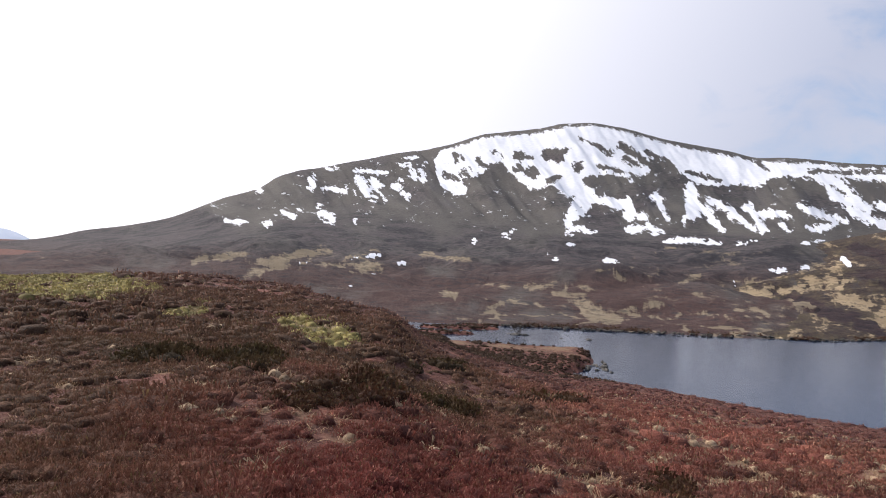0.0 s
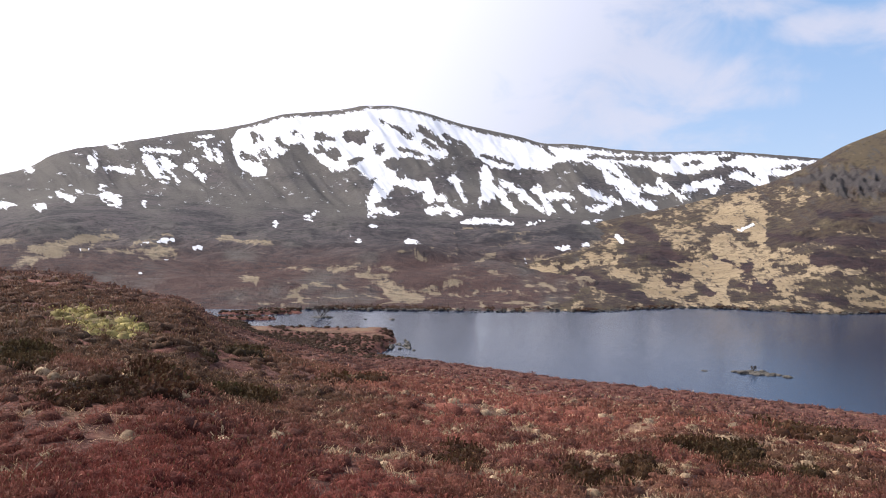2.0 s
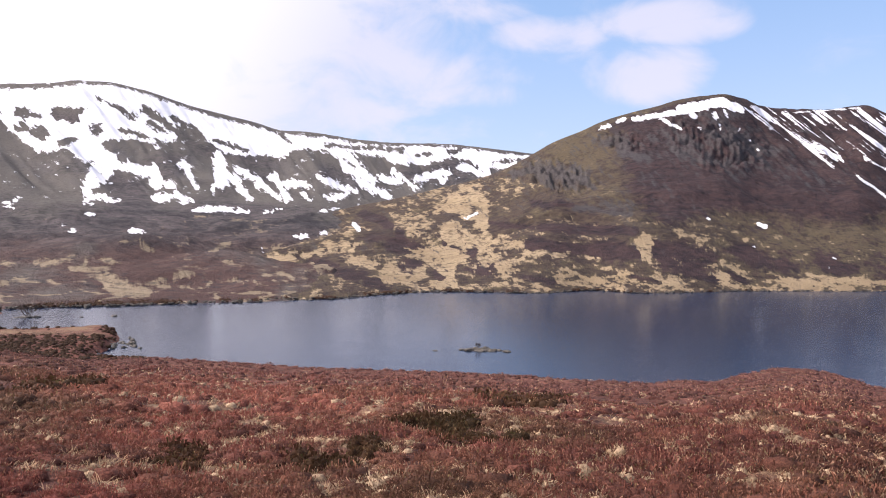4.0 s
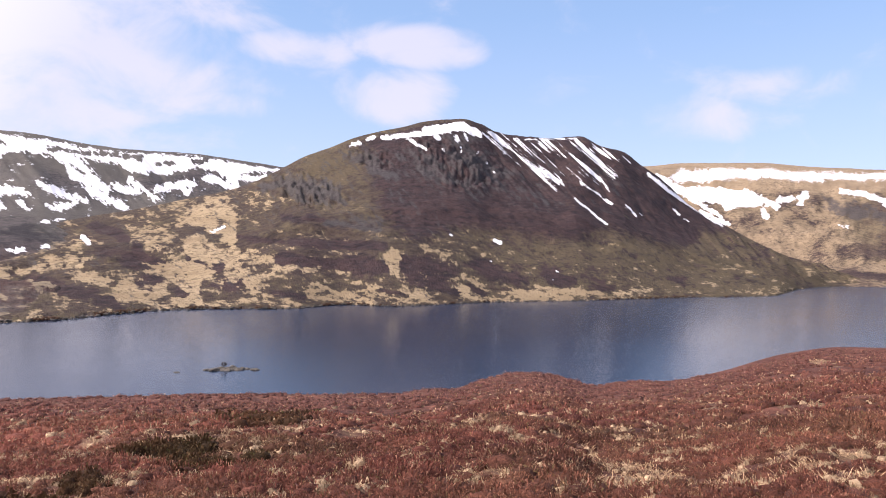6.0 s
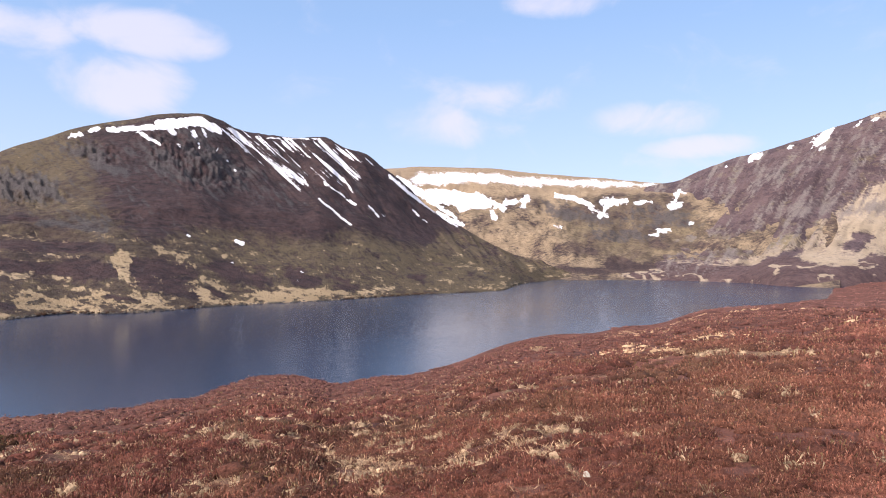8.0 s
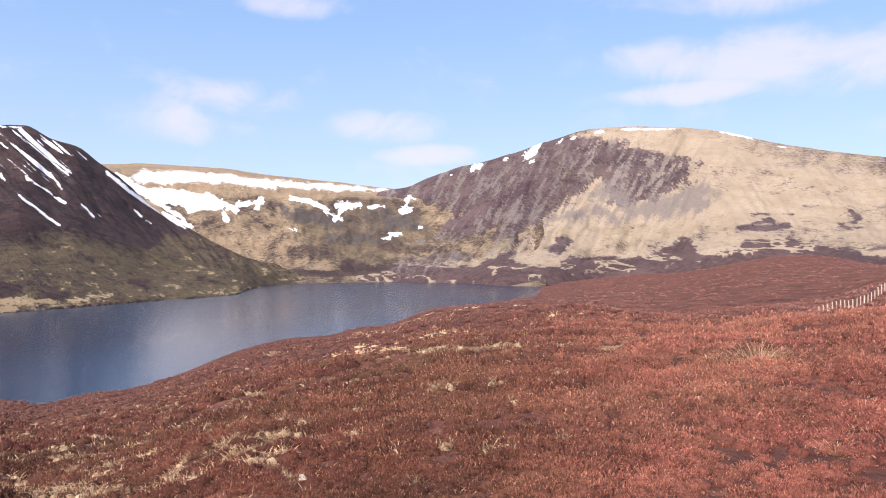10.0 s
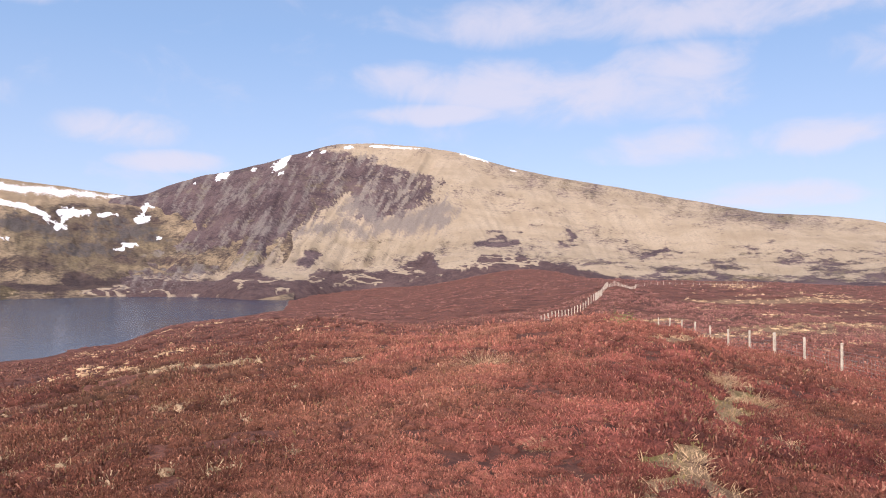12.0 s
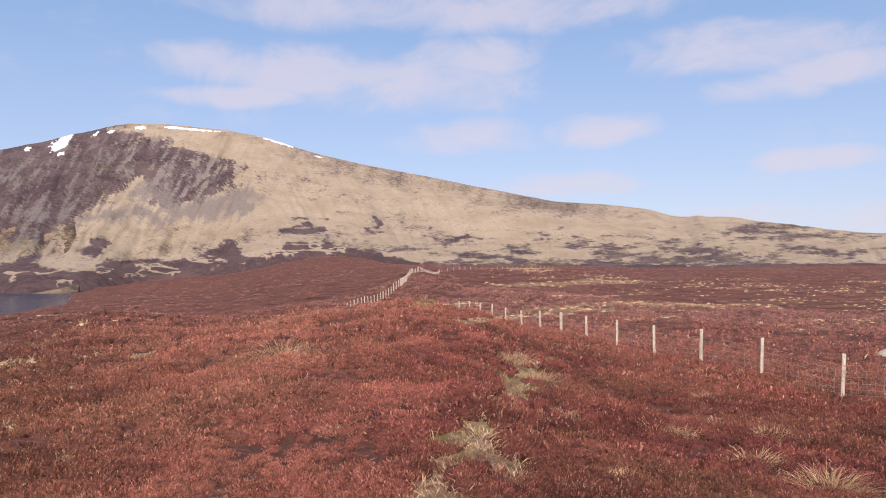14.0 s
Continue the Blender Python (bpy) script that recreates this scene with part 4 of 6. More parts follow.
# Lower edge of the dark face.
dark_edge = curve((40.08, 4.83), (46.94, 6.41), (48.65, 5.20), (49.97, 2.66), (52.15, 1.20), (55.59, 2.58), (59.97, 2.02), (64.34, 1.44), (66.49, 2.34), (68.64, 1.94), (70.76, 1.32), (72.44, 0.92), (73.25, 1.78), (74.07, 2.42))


def crag_relief(a, r, z):
    x, y = flat_xy(a, r)
    e = angle(r, z)
    p = (r - far_shore(a)) / (crag_far(a) - far_shore(a))
    up = ease(p, 0.02, 0.3) * (1 - 0.85 * ease(p, 0.85, 1.0))
    gully = cloudy((a + e) * 1.2, (a - e) * 0.22, 1.6, 71, 5, 0.6)
    ledge = spots(a, e, (43.2, 4.9, 4.2, 1.3, -10), (48.82, 7.1, 2.4, 0.8, -13), (55, 7, 5, 2.2, -20))
    return (up * (5 * cloudy(x, y, 130, 73, 5) + 5 * gully * ease(a, 50, 58) * ease(p, 0.3, 0.6) + 3.0 * (1 - ease(p, 0.3, 0.5)) * cloudy(x, y, 30, 75, 4))
            + 4.0 * up * np.maximum(ledge, 0) * (cloudy(a * 1.4, e * 2.6, 0.9, 77, 4, 0.5) + 0.4 * cloudy(a * 4, e * 2, 0.9, 78, 3, 0.5)))


def crag_fields(a, r, z):
    e = angle(r, z)
    aw, ew = warped(a, e)
    rag = cloudy((a + e) * 1.6, (a - e) * 0.5, 0.6, 81, 4, 0.85) * 1.4
    mott = cloudy(a, e * 2.2, 0.8, 82, 5, 0.8)
    streak = cloudy((a + e * 1.6) * 0.8, (e + 0.25 * a) * 3.0, 1.0, 84, 4, 0.7)
    u, v = a + 1.15 * e, e - 0.85 * a
    wa = a + 0.10 * cloudy(u * 1.3, v * 0.4, 0.7, 91, 4, 0.7)
    we = e + 0.07 * cloudy(u * 1.3, v * 0.4, 0.7, 92, 4, 0.7)
    fine = cloudy(u * 2.2, v * 0.35, 0.5, 93, 4, 0.8)
    hair = cloudy(u * 2.6, v * 0.10, 1.0, 94, 4, 0.8)
    cover = np.maximum(lines(wa, we,
        (49.50, 8.93, 52.84, 9.32, 0.17), (52.84, 9.49, 55.44, 9.96, 0.35), (55.44, 9.96, 56.85, 9.40, 0.30), (51.34, 8.92, 52.70, 8.12, 0.11), (46.98, 8.26, 47.65, 8.42, 0.11),
        (48.28, 8.75, 48.78, 8.90, 0.13), (53.50, 9.22, 53.81, 8.97, 0.17), (55.02, 9.27, 55.25, 8.76, 0.11), (55.80, 9.29, 56.07, 8.78, 0.11)) + 0.10 * fine, np.maximum(np.minimum(lines(wa, we,
        (58.30, 9.22, 62.96, 5.77, 0.39), (59.84, 8.74, 65.56, 5.92, 0.52), (62.03, 8.68, 65.78, 5.92, 0.61), (64.21, 8.66, 67.07, 6.10, 0.39), (65.52, 8.32, 68.12, 7.22, 0.26),
        (57.85, 9.47, 59.84, 8.74, 0.22)), 0.22) + 0.55 * hair - 0.24 + 0.12 * ease(crag_top(a) - e, 1.2, 0.2), np.maximum(lines(wa, we,
        (64.20, 4.61, 66.79, 2.56, 0.10), (64.70, 5.78, 67.02, 4.16, 0.10), (66.21, 6.10, 66.87, 5.15, 0.10), (68.09, 4.04, 68.83, 3.28, 0.11), (69.12, 3.45, 69.38, 3.28, 0.06),
        (71.56, 3.81, 71.99, 3.39, 0.10), (72.20, 3.13, 72.70, 2.92, 0.05), (69.71, 6.36, 71.33, 4.96, 0.17), (71.33, 4.96, 73.22, 3.69, 0.17), (73.22, 3.69, 74.88, 2.56, 0.13),
        (60.27, 8.96, 64.42, 9.09, 0.07), (61.63, 6.83, 63.49, 5.56, 0.11)), lines(wa, we,
        (58.28, 1.24, 58.68, 1.03, 0.17), (54.78, 1.65, 54.95, 1.57, 0.09), (57.91, -0.30, 58.18, -0.42, 0.09), (62.99, -0.99, 63.17, -1.07, 0.09), (62.75, -1.69, 62.83, -1.77, 0.09),
        (52.43, 8.33, 52.87, 8.00, 0.07), (54.08, 8.25, 54.26, 8.05, 0.07), (55.47, 8.34, 55.57, 7.91, 0.07), (56.71, 7.81, 56.88, 7.95, 0.09), (57.46, 7.19, 57.59, 7.15, 0.08),
        (58.04, 6.55, 58.13, 6.51, 0.08), (58.76, 7.99, 58.89, 7.91, 0.07), (36.93, 1.38, 37.79, 1.78, 0.13), (28.31, 0.76, 28.72, 0.35, 0.22))) + 0.05 * fine - 0.03))
    snow = cover / 0.14
    snow = np.where((crag_top(a) - e < 0.10) & (a < 57), -1, snow)
    straw = spots(aw, ew,
        (19.69, -1.43, 1.92, 0.69, 17), (17.97, -1.27, 1.72, 0.78, 2), (24.32, -1.69, 3.71, 0.51, 10), (25.06, 1.09, 1.64, 0.42, 11), (27.56, -0.94, 2, 0.59, 2), (29.58, -2.31, 3.52, 0.5, -19),
        (33.75, -1.51, 2.96, 1.41, -7), (32.68, -3.18, 2.82, 0.89, 3), (35.85, 1.75, 1.79, 1.38, 31), (37.23, 2.94, 1.05, 1.37, -40), (38.31, 1.4, 0.86, 1.55, 21), (37.33, -0.57, 2.09, 1.17, 2),
        (35.28, -3.63, 1.44, 0.55, 4), (39.42, -1.64, 1.68, 0.46, -12), (23.83, 1.06, 1.86, 0.3, 14), (19.21, 0.28, 1.71, 0.26, 10))
    straw = np.maximum(straw, spots(aw, ew,
        (50.47, -0.78, 0.6, 1.21, -9), (46.31, -2.97, 4.57, 0.3, -15), (52.24, -3.13, 2.58, 0.26, -7), (55.69, -2.65, 0.7, 1.09, 1), (42.99, -0.9, 2.42, 0.42, -19), (39.08, -2.18, 2.31, 1.02, 0),
        (60.06, -2.79, 2.62, 0.44, -4), (36.78, -0.99, 1.12, 1.61, 1), (44.59, 0.4, 3.69, 0.25, -9), (64.41, -2.47, 3.47, 0.3, -5)))
    heath = np.maximum(spots(aw, ew,
        (29.88, 0.8, 1.75, 1.65, -18), (31.85, -0.78, 1.52, 0.82, 2), (35.5, 1.34, 1.62, 0.56, 31), (32.66, -2.37, 0.94, 0.57, 3), (35.08, -3.05, 0.65, 0.71, 3), (37.51, -0.96, 0.87, 0.55, 2),
        (38.08, -2.49, 1.2, 0.62, 3), (27.62, -3.03, 4.4, 0.58, -17), (22.27, -2.84, 3.35, 0.6, 2)),
                       spots(aw, ew,
        (45.4, 0.84, 4.54, 1.06, -5), (53.06, -1.17, 2.59, 1.52, -9), (47.93, -0.82, 2.52, 1.07, -4), (42.18, -0.49, 1, 0.84, 1), (59.16, -1.49, 2.4, 0.61, -19), (63.09, -1.42, 1.74, 0.7, -19),
        (57.4, -0.65, 1.53, 0.7, -9), (66.57, -2.21, 1.29, 0.35, 1), (72.06, -1.21, 0.58, 0.34, -29), (51.27, 2.05, 1.29, 0.52, 1), (44.54, 2.51, 3.28, 0.76, -8)))
    base = -0.15 + 0.18 * blot(a, e, 36, -1.5, 10, 4.5) - 0.75 * ease(e, 0.8, 3.5) * ease(a, 38, 46) - 0.6 * ease(e, 3.5, 6)
    base = base + 0.22 * (1 - ease(e, -0.5, 1.5)) * ease(a, 40, 48) - 0.6 * ease(a, 54, 62) * ease(e, -3.2, -1.8) + 0.35 * blot(a, e, 45, 7.0, 4, 2.2)
    straw = np.maximum(0.9 * straw, base) - 0.75 * np.maximum(heath, -0.15) + 1.30 * mott - 0.22 + 0.45 * streak * ease(a, 54, 60) * (1 - ease(e, 1, 4))
    # The steep face is darkened; the shade it lies in is put into colour.
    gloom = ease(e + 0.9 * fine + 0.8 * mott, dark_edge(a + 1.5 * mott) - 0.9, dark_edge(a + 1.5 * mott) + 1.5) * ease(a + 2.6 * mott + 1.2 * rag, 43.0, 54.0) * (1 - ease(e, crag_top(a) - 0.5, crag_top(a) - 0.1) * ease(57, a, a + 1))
    trail = np.maximum(lines(aw, ew,
        (38.19, 3.09, 38.88, 0.73, 0.30), (35.57, 0.67, 35.96, -3.67, 0.52), (39.49, 2.25, 42.88, 1.43, 0.09), (42.88, 1.43, 49.74, 0.81, 0.09), (50.60, 0.49, 51.15, -1.74, 0.30),
        (41.67, -0.94, 47.08, -3.75, 0.13), (30.94, -3.34, 34.45, -4.23, 0.22), (44.64, -3.42, 47.88, -3.80, 0.17), (55.38, -0.62, 55.79, -2.58, 0.13), (39.99, -0.98, 41.71, -2.65, 0.13),
        (33.53, -1.55, 35.29, -2.82, 0.35)), -1)
    straw = np.maximum(straw, (trail + 0.10 * mott) / 0.25)
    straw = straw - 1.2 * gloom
    turf = 0.10 + 0.8 * mott + 0.25 * ease(a, 60, 70) * (1 - ease(e, 2, 5)) - 0.8 * np.maximum(heath, 0) - 1.1 * ease(e - 0.10 * (62 - a), 1.0, 3.2) * ease(a, 49, 55) + 0.5 * blot(a, e, 46, 7, 4, 2.5)
    stone = spots(aw, ew,
        (43.68, 4.79, 3.26, 1.17, -12), (48.82, 7.12, 2.33, 0.76, -13), (47.86, 2.39, 2.1, 0.6, -6), (53.77, 6.66, 4.34, 1.51, -23), (58.14, 6.34, 3.5, 1.3, -34), (61.22, 5.09, 2.62, 0.96, -39),
        (55.46, 8.85, 2.18, 0.77, -8), (66.43, 5.59, 1.29, 0.86, -40), (62.06, 7.27, 2.18, 0.43, -44)) * 0.7 + 0.75 * rag + 0.4 * mott - 0.3
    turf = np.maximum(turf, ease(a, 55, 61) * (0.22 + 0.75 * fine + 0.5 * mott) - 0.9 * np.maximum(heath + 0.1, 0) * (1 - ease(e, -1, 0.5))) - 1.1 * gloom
    bush = (lines(aw, ew,
        (42.11, 2.64, 44.95, 2.52, 0.26), (42.95, 0.78, 49.59, 0.63, 0.43), (42.17, -0.50, 50.05, -1.13, 0.43), (51.32, -0.33, 52.20, -1.62, 0.43), (39.00, 1.01, 42.15, 0.76, 0.26),
        (31.73, 0.11, 33.51, -1.43, 0.43), (29.02, 1.56, 31.03, 0.86, 0.39), (35.29, -0.61, 37.53, -1.39, 0.30), (41.04, -3.00, 43.85, -3.41, 0.26), (49.23, -2.74, 51.37, -3.14, 0.22),
        (53.51, -2.25, 55.26, -2.87, 0.30), (56.56, -2.42, 57.44, -2.84, 0.30), (62.66, -1.65, 64.40, -1.61, 0.35), (64.82, -1.30, 66.56, -1.78, 0.26), (71.23, -1.24, 72.49, -1.85, 0.26)) + 0.16 * mott) / 0.22
    patchy = cloudy(a * 0.9, e * 1.9, 1.3, 95, 4, 0.6)
    straw = straw - 1.0 * np.clip(bush, 0, 1) - 0.75 * ease(patchy, 0.0, 0.35) * (1 - ease(e, 1.5, 3)) * (1 - 0.6 * blot(a, e, 38, -1, 3, 3))
    turf = turf - 0.9 * np.clip(bush, 0, 1)
    stone = np.maximum(stone - 0.35 * ease(a, 56, 62), -0.75 + 0.8 * rag + 0.25 * ease(e, 2, 5) - 0.3 * ease(a, 55, 60))
    stone = np.maximum(stone, (lines(aw, ew,
        (40.28, 4.64, 42.85, 5.30, 0.30), (42.86, 5.13, 46.15, 4.47, 0.39), (45.74, 4.24, 46.99, 3.73, 0.26), (44.88, 5.47, 46.55, 4.91, 0.22), (47.34, 7.27, 49.03, 6.92, 0.26),
        (48.62, 6.48, 50.33, 6.03, 0.30), (45.36, 2.32, 49.56, 1.88, 0.22)) + 0.12 * cloudy(a * 3, e, 0.6, 96, 4, 0.7)) / 0.20)
    return {"snow": snow, "straw": straw, "turf": turf, "stone": stone}


def crag_part(f, g):
    return (lambda a: far_shore(a) + f * (crag_far(a) - far_shore(a)), lambda a: np.maximum(g * rise(crag_far(a), crag_top(a)), 1.0 * (f > 0) - 2 + f))


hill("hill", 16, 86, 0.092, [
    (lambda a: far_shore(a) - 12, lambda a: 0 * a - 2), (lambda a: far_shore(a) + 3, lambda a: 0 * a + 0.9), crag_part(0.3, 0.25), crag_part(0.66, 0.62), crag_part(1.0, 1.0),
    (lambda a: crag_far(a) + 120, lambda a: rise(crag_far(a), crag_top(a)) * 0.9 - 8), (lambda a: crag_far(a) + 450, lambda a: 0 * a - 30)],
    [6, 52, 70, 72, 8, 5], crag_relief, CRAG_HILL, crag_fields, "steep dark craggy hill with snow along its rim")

# The corrie at the head of the lake, and the snowy plateau above it.
rim_top = curve((60, 6), (69.6, 6.2), (72.4, 5.76), (76.5, 5.75), (80.7, 5.5), (85.1, 5.14), (89.5, 4.9), (95, 5), (104, 5))
plateau_top = curve((60, 6.5), (69.6, 6.78), (72.4, 7.01), (76.5, 6.93), (80.7, 6.51), (85.1, 6.14), (89.5, 5.72), (95, 5.2), (104, 5))
corrie_foot = curve((60, 780), (79, 780), (82.7, 745), (90, 792), (96, 741), (99, 660), (104, 640))


def corrie_relief(a, r, z):
    x, y = flat_xy(a, r)
    e = angle(r, z)
    up = ease(r, 820, 960) * (1 - 0.8 * ease(r, 1250, 1500))
    return up * (8 * cloudy(x, y, 160, 91, 5) + 4 * cloudy(a * 1.2, e * 1.2, 1.4, 93, 4))


def corrie_fields(a, r, z):
    e = angle(r, z)
    aw, ew = warped(a, e)
    an, en = warped(a, e, 0.5)
    rag = cloudy(a * 1.2 + e * 0.6, e * 1.6, 0.6, 95, 4, 0.85) * 1.5
    mott = cloudy(a, e * 1.8, 1.0, 98, 5, 0.6)
    top = plateau_top(a)
    field = np.minimum(en - (top - 1.05 + 0.06 * (a - 76)), top - 0.05 - 0.02 * np.maximum(90 - a, 0) - e) * 2.2
    snow = np.minimum(field, 0.6) + 0.25 * rag - 1.5 * (1 - ease(a, 70.6, 72.0))
    u = a + 0.9 * e
    wa = a + 0.14 * cloudy(u * 1.3, e - 0.4 * a, 0.8, 96, 4, 0.7)
    we = e + 0.09 * cloudy(u * 1.3, e - 0.4 * a, 0.7, 97, 4, 0.7)
    snow = np.maximum(snow, (np.minimum(np.maximum(lines(wa, we,
        (70.20, 6.10, 72.40, 4.93, 0.35), (72.20, 4.92, 75.27, 2.79, 0.17), (73.00, 4.95, 76.51, 4.60, 0.57), (75.26, 4.11, 77.35, 4.32, 0.39), (73.42, 3.69, 75.06, 2.66, 0.13),
        (76.72, 4.73, 78.41, 3.99, 0.22), (78.62, 4.34, 80.32, 4.66, 0.17), (79.90, 4.14, 80.32, 4.88, 0.17), (82.91, 4.91, 84.65, 4.40, 0.17), (84.65, 4.40, 85.30, 4.06, 0.13),
        (85.08, 3.97, 86.18, 3.41, 0.11), (85.74, 3.36, 86.61, 4.28, 0.13), (85.96, 4.41, 87.71, 4.50, 0.22), (82.47, 5.03, 82.69, 4.90, 0.13), (88.36, 4.29, 89.46, 4.42, 0.07),
        (82.48, 2.60, 82.91, 2.56, 0.09), (77.56, 3.76, 77.78, 3.12, 0.13)), lines(wa, we,
        (90.86, 3.98, 91.64, 4.15, 0.17), (91.12, 4.24, 91.38, 4.94, 0.13), (91.73, 5.15, 91.91, 5.15, 0.13), (90.12, 2.19, 90.77, 2.37, 0.15), (89.46, 1.89, 89.98, 1.97, 0.07),
        (92.34, 2.84, 92.52, 2.76, 0.07))), 0.3) + 0.10 * rag) / 0.16)
    straw = 0.02 + 0.4 * mott + 0.65 * ease(e, 4.6, 5.4) - 0.9 * blot(a, e, 88, 2.5, 6, 3.0) + 0.2 * blot(a, e, 77, 1, 6, 2)
    turf = 0.05 + 0.45 * mott
    stone = spots(aw, ew, (83.5, 3.6, 3.2, 0.7, -10), (87.5, 1.9, 2.6, 0.5, -4), (90, 3.2, 3, 1.0)) + 0.8 * rag - 0.45
    heath = spots(aw, ew, (87.2, -0.2, 1.1, 0.4, -8), (89.5, -0.6, 3.2, 0.35), (84, -0.7, 3, 0.25))
    return {"snow": snow, "straw": straw - 0.9 * np.maximum(heath + 0.4, 0), "turf": turf - 1.2 * np.maximum(heath + 0.4, 0), "stone": stone}


hill("hill", 62, 102, 0.085, [
    (lambda a: corrie_foot(a) - 14, lambda a: 0 * a - 2), (lambda a: corrie_foot(a) + 8, lambda a: 0 * a + 1), (lambda a: corrie_foot(a) + 150, lambda a: 0 * a + 16), (lambda a: 1300 + 0 * a, lambda a: rise(1300, rim_top(a))),
    (lambda a: 1750 + 0 * a, lambda a: rise(1750, plateau_top(a))), (lambda a: 2000 + 0 * a, lambda a: rise(1750, plateau_top(a)) - 15), (lambda a: 2700 + 0 * a, lambda a: 0 * a - 40)],
    [5, 25, 90, 30, 6, 5], corrie_relief, CORRIE, corrie_fields, "green brown corrie below a plateau covered in snow")

# The broad pale grass hill.
grass_top = curve((84, 0), (86.5, 3.5), (89.5, 5.55), (91.2, 5.81), (93, 6.58), (95.1, 7.29), (98.1, 7.96), (100.7, 8.74), (103.2, 9.53), (105.6, 10.04), (108.2, 10.12), (111.2, 9.98), (113.8, 9.66),
                  (116.1, 9.1), (118.6, 8.38), (121.2, 7.76), (124.6, 7.03), (129, 6.25), (133.4, 5.31), (137.7, 4.43), (141, 4.17), (143.9, 3.7),
                  (146.3, 3.15), (149.4, 3.04), (151.3, 2.64), (154.2, 2.15), (156.9, 1.75), (159.2, 1.56), (185, 1.5))
grass_foot = curve((84, 800), (90, 792), (96, 741), (99, 660), (103, 700), (106, 770), (185, 770))
grass_base = curve((84, 2), (99, 2), (104, 4), (108, 7), (112, 13), (116, 25), (123.7, 25), (127.2, 17), (135, 14), (159, 12), (185, 12))


# Edges of the dark heather face, and the upper edge of the heather at the foot.
face_low = curve((92.52, -0.65), (96.41, 1.01), (99.82, 2.72), (102.33, 4.06), (104.39, 5.41), (106.00, 6.32), (107.38, 4.50), (108.75, 4.59), (110.28, 5.03), (111.79, 5.86), (113.08, 6.51), (113.99, 6.86))
face_high = curve((92.52, 7.10), (98.14, 8.30), (102.35, 9.44), (105.62, 9.63), (107.99, 9.06), (110.30, 8.33), (112.91, 7.94), (113.99, 7.45))
low_edge = curve((92.08, -0.30), (95.98, -0.29), (98.12, 0.49), (100.24, 0.06), (102.32, -0.28), (103.97, 0.57), (106.38, 0.65), (108.73, 0.48), (110.26, 0.76), (112.22, 1.65), (113.95, 0.87), (117.29, 1.83), (119.44, 1.52), (121.18, 1.07), (123.36, 0.83), (125.53, 0.15), (128.15, -0.23), (130.32, -0.69), (142.86, -1.20))


def grass_relief(a, r, z):
    x, y = flat_xy(a, r)
    e = angle(r, z)
    up = ease(r, 780, 900) * (1 - 0.85 * ease(r, 1330, 1500))
    rib = cloudy((a - e * 0.6) * 1.5, (a + e) * 0.25, 1.5, 103, 5, 0.6)
    return up * (4.0 * cloudy((a + e * 0.5) * 0.8, e * 0.25, 1.4, 107, 4, 0.6) * ease(a, 112, 118) + 7 * cloudy(x, y, 220, 101, 5) + 6.5 * ease(115 - a, -2, 4) * ease(a, 90, 96) * rib) + 2.5 * ease(r, 770, 800) * (1 - ease(r, 900, 1050)) * cloudy(x, y, 60, 105, 4)


